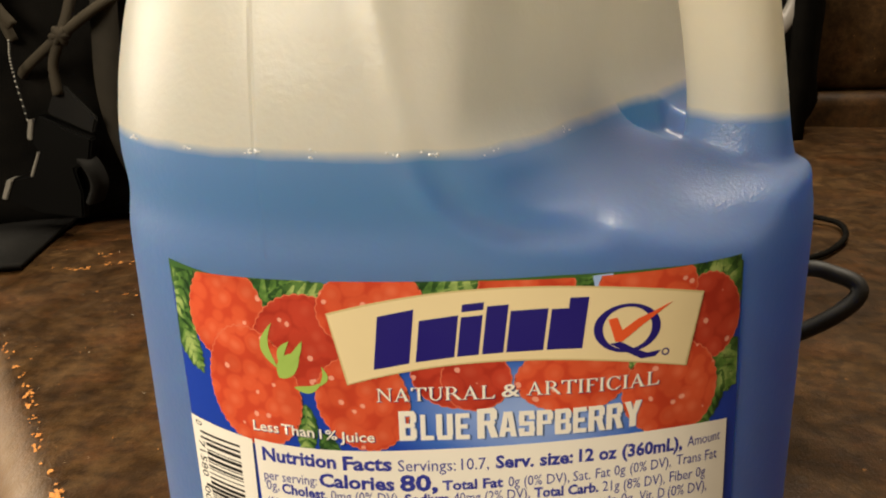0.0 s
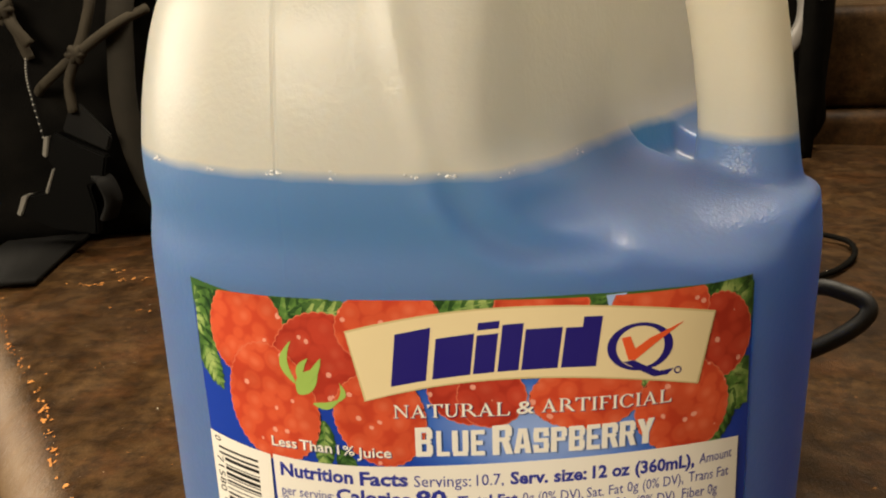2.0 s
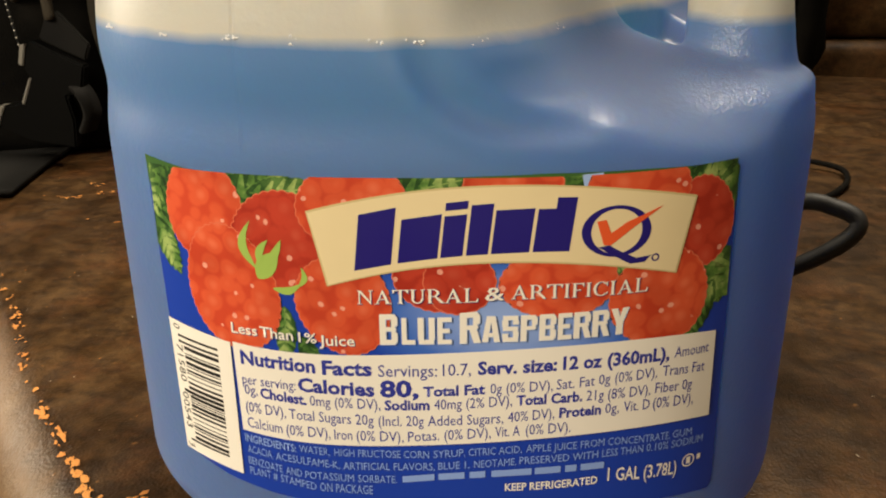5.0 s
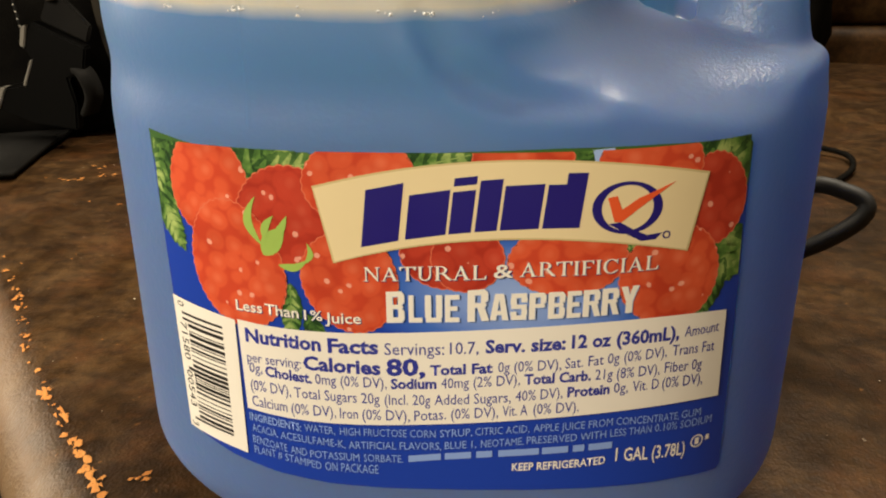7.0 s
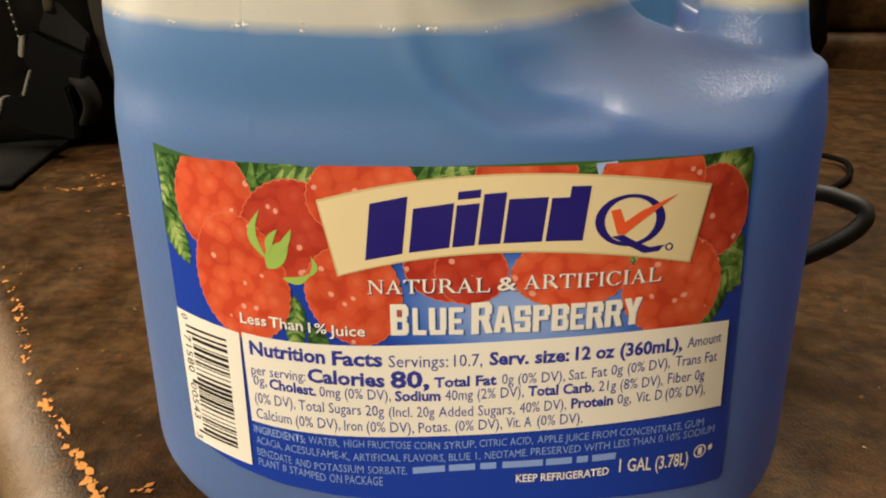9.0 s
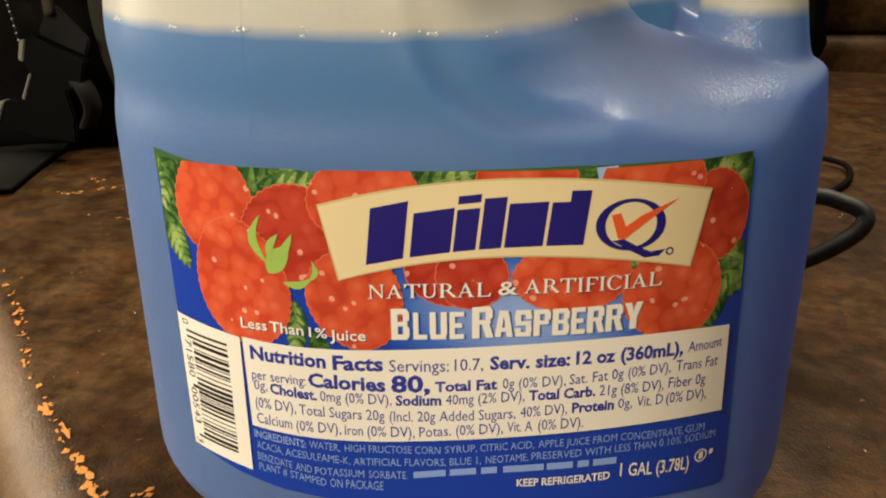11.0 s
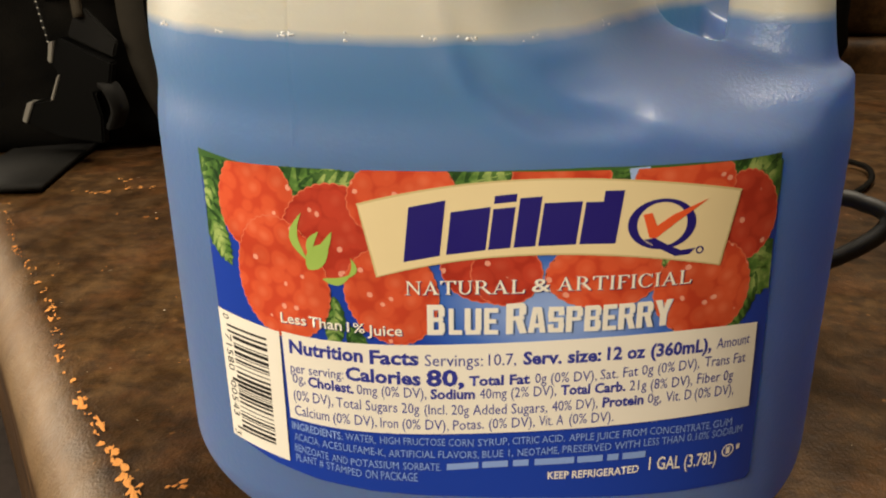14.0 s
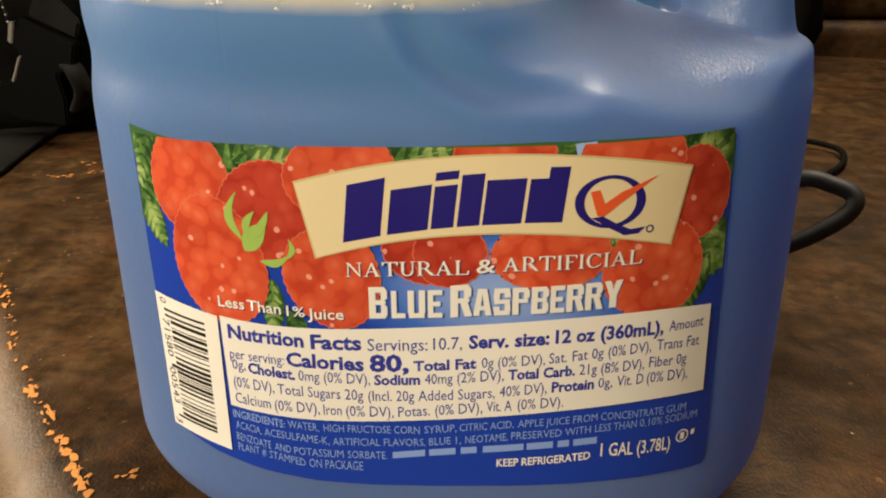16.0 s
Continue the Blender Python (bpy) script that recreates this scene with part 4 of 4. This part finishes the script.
line([('NEOTAME,', R, 1)], (12.6, 57.8), (20.8, 59.0), 1.68, FINE_INK, 0.5)
line([('PRESERVED WITH', R, 1)], (21.4, 59.2), (36.6, 60.5), 1.67, FINE_INK, 0.5)
line([('LESS THAN', R, 1)], (37.4, 60.6), (45.7, 60.7), 1.69, FINE_INK, 0.5)
line([('0.10% SODIUM', R, 1)], (46.4, 60.7), (59.4, 60.0), 1.74, FINE_INK, 0.5)
line([('BENZOATE', R, 1)], (-35.5, 51.9), (-27.5, 51.4), 1.84, FINE_INK, 0.5)
line([('AND', R, 1)], (-26.7, 51.3), (-23.1, 51.2), 1.82, FINE_INK, 0.5)
line([('POTASSIUM', R, 1)], (-22.4, 51.1), (-11.9, 51.8), 1.79, FINE_INK, 0.5)
line([('SORBATE.', R, 1)], (-11.0, 51.9), (-2.9, 52.6), 1.76, FINE_INK, 0.5)
line([('PLANT #', R, 1)], (-35.4, 49.3), (-28.8, 49.3), 1.86, FINE_INK, 0.5)
line([('STAMPED', R, 1)], (-28.1, 49.1), (-20.1, 48.5), 1.83, FINE_INK, 0.5)
line([('ON PACKAGE', R, 1)], (-19.3, 48.5), (-8.0, 49.3), 2.08, FINE_INK, 0.5)
line([('KEEP REFRIGERATED', B, 1)], (18.7, 52.8), (36.8, 54.5), 1.72, WHITE_INK, 0.5)
line([('1 GAL (3.78L)', 0.012, 1)], (38.8, 54.9), (53.6, 54.0), 2.95, WHITE_INK, 0.5)
# the maker's name and town, as bars
for s0, s1 in ((-1.8, 4.7), (5.5, 10.7), (11.7, 14.8), (16.0, 23.8), (24.4, 29.4), (30.3, 32.5), (33.3, 37.9)):
    z0, z1 = (along((q + 1.8) / 39.7, 52.9, 56.2, 58.0) for q in (s0, s1))
    part("text_bar", wrap(outline([(s0, z0), (s1, z1), (s1, z1 + 1.5), (s0, z0 + 1.5)]), 0.5), FINE_INK, label)
ring(56.3, 56.4, 1.5, 1.5, 0.3, WHITE_INK, 0.5, "stamp_ring")
part("stamp_bar", wrap(outline([(55.8, 55.6), (56.8, 55.6), (56.8, 57.2), (55.8, 57.2)]), 0.5), WHITE_INK, label)
part("stamp_bar", wrap(outline([(58.4, 56.0), (59.3, 56.1), (59.3, 57.3), (58.4, 57.2)]), 0.5), WHITE_INK, label)

# barcode, its bars lying level
part("barcode_panel", wrap(outline([(-53.8, 81.8), (-36.9, 80.2), (-37.0, 48.9), (-53.3, 50.4)]), 0.92), WHITE_INK, label, "white barcode panel")
rnd, z = random.Random(11), 78.2
while z > 52.2:
    w = rnd.choice((0.27, 0.27, 0.54, 0.54, 0.81))
    long = 1.6 if z > 76.6 or z < 53.6 or 64.6 < z < 65.8 else 0
    part("barcode_bar", wrap(outline([(-49.9 - long, z + 0.35), (-40.3, z - 0.25), (-40.3, z - 0.25 - w), (-49.9 - long, z + 0.35 - w)]), 0.98), BLACK_INK, label, smooth=False)
    z -= w + rnd.choice((0.27, 0.27, 0.54, 0.54, 0.81))
for text, z0, z1 in (("0", 80.8, 79.6), ("71580", 76.0, 67.2), ("00543", 64.6, 55.8), ("3", 51.9, 50.9)):
    line([(text, R, 1)], (-52.4 - (0.3 if len(text) < 2 else 0), z0), (-52.3, z1), 1.9, BLACK_INK, 0.98, "barcode_digits", True)

# ---------------------------------------------------------------- wear on the seat
def seat_top(a, b):
    r, start = 0.0275, 0.104
    p = EDGE * a + OUT * b
    far = max(0.0, (p - Vector((0, -0.01, 0))).length - 0.12)
    dip = (noise.noise(p * 9) * 0.0035 + noise.noise(p * 30) * 0.0009) * min(1, far * 8)
    drop = r - math.sqrt(max(0.0, r * r - max(0.0, b - start) ** 2))
    return p + Vector((0, 0, dip - drop + crown(p) + 0.0005))


def flake(bm, a, b, la, lb, rnd):
    n = 9
    ph = rnd.uniform(0, 6.28)
    ring_ = []
    for i in range(n):
        t = 2 * math.pi * i / n
        k = rnd.uniform(0.35, 1.2)
        ring_.append(bm.verts.new(seat_top(a + la * k * math.cos(t + ph * 0.05), b + lb * k * math.sin(t + ph * 0.05))))
    mid = bm.verts.new(seat_top(a, b) + Vector((0, 0, 0.0002)))
    for i in range(n):
        bm.faces.new((ring_[i], ring_[(i + 1) % n], mid))


rnd, bm = random.Random(21), bmesh.new()
a = -0.40
while a < 0.05:
    strong = 0.35 + 0.65 * max(0.0, min(1.0, (a + 0.32) / 0.25))
    for _ in range(rnd.choice((1, 1, 2, 3))):
        size = rnd.uniform(0.4, 1.0) * strong
        flake(bm, a + rnd.uniform(-0.003, 0.003), 0.110 + 0.0022 * math.sin(a * 40) + rnd.uniform(-0.0018, 0.0018), 0.0032 * size * rnd.uniform(0.4, 1.1), 0.0022 * size * rnd.uniform(0.3, 1.1), rnd)
    a += rnd.choice((0.0018, 0.0025, 0.004, 0.006, 0.011))
for x, y, n in ((-0.262, 0.235, 8), (-0.235, 0.243, 9), (-0.255, 0.262, 4), (-0.21, 0.19, 3), (-0.100, -0.040, 9)):
    for _ in range(n):
        p = Vector((x + rnd.uniform(-0.014, 0.014), y + rnd.uniform(-0.004, 0.004), 0))
        flake(bm, p.dot(EDGE), p.dot(OUT), rnd.uniform(0.0006, 0.0016), rnd.uniform(0.0006, 0.0022), rnd)
for _ in range(70):
    p = Vector((rnd.uniform(-0.3, -0.08), rnd.uniform(-0.05, 0.3), 0))
    if p.dot(OUT) < 0.105:
        flake(bm, p.dot(EDGE), p.dot(OUT), rnd.uniform(0.0002, 0.0005), rnd.uniform(0.0002, 0.0006), rnd)
bmesh.ops.recalc_face_normals(bm, faces=bm.faces[:])
dust = bmesh.new()
for _ in range(150):
    p = Vector((rnd.uniform(-0.34, -0.07) if rnd.random() < 0.75 else rnd.uniform(0.09, 0.22), rnd.uniform(-0.08, 0.30), 0))
    if p.dot(OUT) < 0.112:
        long = rnd.random() < 0.15
        flake(dust, p.dot(EDGE), p.dot(OUT), rnd.uniform(0.0001, 0.00035) * (5 if long else 1), rnd.uniform(0.0001, 0.0003), rnd)
bmesh.ops.recalc_face_normals(dust, faces=dust.faces[:])
tagged(part("dust_specks", dust, material("pale_lint", (0.62, 0.55, 0.42), 0.8), sofa, "pale specks of dust and lint"), kind="stuff")
tagged(part("worn_cracks", bm, HIDE, sofa, "orange hide showing through cracks"), kind="stuff")

# ---------------------------------------------------------------- backpack
HARD = material("black_buckle_plastic", (0.0022, 0.0021, 0.0018), 0.38)
HARD.node_tree.nodes["Principled BSDF"].inputs["Specular IOR Level"].default_value = 0.11
GREYHARD = material("grey_plastic", (0.30, 0.28, 0.25), 0.4)
# grey for the buckle's lit bevels, highlight put into the colour
LIT_EDGE = material("lit_buckle_edge", (0.19, 0.175, 0.145), 0.35)
CORD = cloth_material("olive_cord", (0.028, 0.022, 0.014), (0.055, 0.044, 0.028), 1600)
STRAP = cloth_material("olive_webbing", (0.014, 0.012, 0.008), (0.026, 0.021, 0.014), 1400)
bag = thing("backpack", "black nylon backpack with knotted cords and buckles, standing on the sofa", "backpack")


def lumpy(bm, lo, hi, bevel, m, amount, scale, cuts=3):
    box(bm, lo, hi, bevel, 4)
    bmesh.ops.subdivide_edges(bm, edges=[e for e in bm.edges if e.calc_length() > 0.03], cuts=cuts, use_grid_fill=True)
    bmesh.ops.subdivide_edges(bm, edges=[e for e in bm.edges if e.calc_length() > 0.02], cuts=3, use_grid_fill=True)
    bm.normal_update()
    for v in bm.verts:
        k = noise.noise(v.co * scale) * amount + noise.noise(v.co * scale * 3.1) * amount * 0.35
        v.co += v.normal * k * (min(1.0, max(0.0, v.co.z / 0.03)))
    bm.transform(m)
    return bm


FRONT = pose(-0.02, 0.457, 0.0, 0, 0, 23.6)
part("body", lumpy(bmesh.new(), (-0.46, 0.012, 0.0), (0.346, 0.30, 0.5), 0.032, FRONT, 0.012, 14), NYLON, bag)
part("front_pocket", lumpy(bmesh.new(), (-0.45, -0.012, 0.0), (-0.02, 0.05, 0.23), 0.018, FRONT, 0.008, 22, 2), NYLON, bag)


def cord(points, r, name="cord", mat=None):
    return part(name, tube(points, r, 8, 6), mat or CORD, bag)


cord([(-0.272, 0.325, 0.20), (-0.273, 0.315, 0.166), (-0.278, 0.31, 0.145), (-0.283, 0.306, 0.131)], 0.0036)
cord([(-0.245, 0.335, 0.158), (-0.258, 0.315, 0.149), (-0.283, 0.306, 0.131), (-0.314, 0.31, 0.109), (-0.322, 0.33, 0.102)], 0.0034)
cord([(-0.284, 0.306, 0.129), (-0.290, 0.304, 0.113), (-0.289, 0.302, 0.094)], 0.0034)
cord([(-0.325, 0.33, 0.19), (-0.328, 0.312, 0.163), (-0.323, 0.31, 0.143), (-0.319, 0.312, 0.128)], 0.0034)
cord([(-0.330, 0.31, 0.160), (-0.322, 0.305, 0.149), (-0.314, 0.306, 0.138)], 0.0038)
cord([(-0.328, 0.312, 0.160), (-0.338, 0.312, 0.147), (-0.35, 0.318, 0.138)], 0.0034)
cord([(-0.39, 0.33, 0.121), (-0.357, 0.322, 0.118), (-0.345, 0.32, 0.116), (-0.331, 0.325, 0.112)], 0.0030)
for k, (x, z) in enumerate(((-0.283, 0.131), (-0.328, 0.160))):
    bm = bmesh.new()
    for a in (0, 60, 120):
        m = pose(x, 0.305, z, 0, a, 20)
        bmesh.ops.create_uvsphere(bm, u_segments=14, v_segments=8, radius=1, matrix=m @ Matrix.Diagonal((0.0072, 0.0052, 0.0034, 1)))
    part("knot", bm, CORD, bag)
# fine reflective drawcord: dark core with pale flecks
drop = [(-0.3165, 0.303, 0.129), (-0.316, 0.300, 0.118), (-0.3125, 0.296, 0.104), (-0.306, 0.291, 0.080)]
cord(drop, 0.0009, "drawcord", WEB)
bm = bmesh.new()
for p in spline(drop, 12)[::2]:
    bmesh.ops.create_icosphere(bm, subdivisions=1, radius=0.0008, matrix=Matrix.Translation(p + Vector((0, -0.0004, 0))))
part("drawcord_flecks", bm, material("pale_fleck", (0.40, 0.37, 0.31), 0.5), bag)


def plate(points, y, thick, bevel=0.0012):
    """A flat moulded piece: an outline in x and z, given a thickness."""
    bm = bmesh.new()
    f = bm.faces.new([bm.verts.new((x, y, z)) for x, z in points])
    made = bmesh.ops.extrude_face_region(bm, geom=[f])
    for v in made["geom"]:
        if isinstance(v, bmesh.types.BMVert):
            v.co.y += thick
    bmesh.ops.recalc_face_normals(bm, faces=bm.faces[:])
    bmesh.ops.bevel(bm, geom=bm.edges[:], offset=bevel, segments=2, affect="EDGES")
    return bm


buckle = part("buckle", plate([(-0.301, 0.082), (-0.286, 0.074), (-0.268, 0.066), (-0.272, 0.050), (-0.283, 0.046), (-0.280, 0.030), (-0.282, 0.012), (-0.312, 0.016), (-0.336, 0.026),
                     (-0.330, 0.039), (-0.314, 0.042), (-0.306, 0.058), (-0.311, 0.067), (-0.308, 0.078)], 0.296, 0.009), HARD, bag, "stepped black plastic side-release buckle", smooth=False)
# thin grey strips that stand for highlights along the black buckle's edges
part("buckle_edge_light", plate([(-0.3085, 0.079), (-0.3115, 0.067), (-0.3085, 0.0655), (-0.3045, 0.080)], 0.2945, 0.010, 0.0006), LIT_EDGE, buckle, smooth=False)
part("buckle_edge_light", plate([(-0.337, 0.0265), (-0.331, 0.0395), (-0.3265, 0.0395), (-0.3335, 0.0255)], 0.2945, 0.010, 0.0006), LIT_EDGE, buckle, smooth=False)
part("buckle_edge_light", plate([(-0.3145, 0.0415), (-0.3065, 0.058), (-0.3048, 0.0575), (-0.3125, 0.0408)], 0.2952, 0.010, 0.0005), LIT_EDGE, buckle, smooth=False)
part("webbing_loop", plate([(-0.291, 0.100), (-0.285, 0.100), (-0.266, 0.078), (-0.270, 0.068), (-0.300, 0.082)], 0.303, 0.004), WEB, bag, smooth=False)
def ribbon(points, half, thick, side):
    """A flat strap along a smooth line; side is the way across it."""
    line_ = spline(points, 8)
    side = Vector(side).normalized()
    rings = []
    for i, p in enumerate(line_):
        way = (line_[min(i + 1, len(line_) - 1)] - line_[max(i - 1, 0)]).normalized()
        up = side.cross(way).normalized()
        rings.append([p + side * half * u + up * thick * w for u, w in ((-1, -0.5), (1, -0.5), (1, 0.5), (-1, 0.5))])
    return loft(rings)


part("strap_tail", ribbon([(-0.283, 0.307, 0.052), (-0.271, 0.296, 0.050), (-0.268, 0.298, 0.036), (-0.276, 0.303, 0.022)], 0.007, 0.003, (0.3, 1, 0)), WEB, bag)
part("shoulder_strap", ribbon([(-0.250, 0.36, 0.24), (-0.257, 0.325, 0.165), (-0.259, 0.318, 0.129), (-0.259, 0.314, 0.091), (-0.253, 0.318, 0.050), (-0.242, 0.33, 0.01)], 0.0085, 0.003, (1, 0.2, 0)), STRAP, bag, "olive webbing strap")
part("hip_strap", ribbon([(-0.345, 0.372, 0.045), (-0.336, 0.352, 0.010), (-0.330, 0.325, 0.0042), (-0.322, 0.275, 0.0045), (-0.312, 0.218, 0.0040)], 0.026, 0.003, (1, 0.22, 0)), WEB, bag, "wide dark webbing strap lying on the seat")
spin = [(0.0285 + 0.0065 * math.cos(t), 0.004 * math.sin(t)) for t in (2 * math.pi * i / 10 for i in range(10))]
rings = [[Vector((0.203 + r * math.cos(a), 0.528 + h, 0.137 + r * math.sin(a) * 1.25)) for r, h in spin] for a in (2 * math.pi * i / 40 for i in range(41))]
part("ring_badge", loft(rings, False), GREYHARD, bag, "pale grey plastic ring")
part("side_strap", ribbon([(0.236, 0.535, 0.22), (0.238, 0.528, 0.15), (0.240, 0.53, 0.08), (0.243, 0.545, 0.01)], 0.010, 0.004, (1, 0.3, 0)), NYLON, bag)
bm = bmesh.new()
bmesh.ops.create_uvsphere(bm, u_segments=12, v_segments=8, radius=0.0035, matrix=pose(0.243, 0.524, 0.148))
part("rivet", bm, GREYHARD, bag)

# ---------------------------------------------------------------- cables behind the jug
loop = thing("black_cable", "thick black rubber cable bent into a loop behind the jug", "cable")
part("cable_loop", tube([(0.045, 0.150, 0.0045), (0.07, 0.115, 0.012), (0.092, 0.080, 0.050), (0.112, 0.062, 0.0635), (0.1225, 0.056, 0.0635), (0.1285, 0.052, 0.0610), (0.127, 0.050, 0.0560), (0.118, 0.050, 0.0485),
                         (0.104, 0.055, 0.038), (0.085, 0.072, 0.017), (0.06, 0.09, 0.005), (0.02, 0.10, 0.0045)], 0.0030, 12, 8), material("black_rubber", (0.011, 0.010, 0.009), 0.6), loop)
thin = thing("thin_cord", "thin dark cord lying curled on the leather seat", "cord")
part("cord_run", tube([(0.16, 0.34, 0.004), (0.185, 0.335, 0.004), (0.201, 0.327, 0.004), (0.211, 0.312, 0.004), (0.206, 0.286, 0.004), (0.188, 0.258, 0.004), (0.165, 0.240, 0.004), (0.13, 0.22, 0.004)], 0.0018, 8, 8), NYLON, thin)
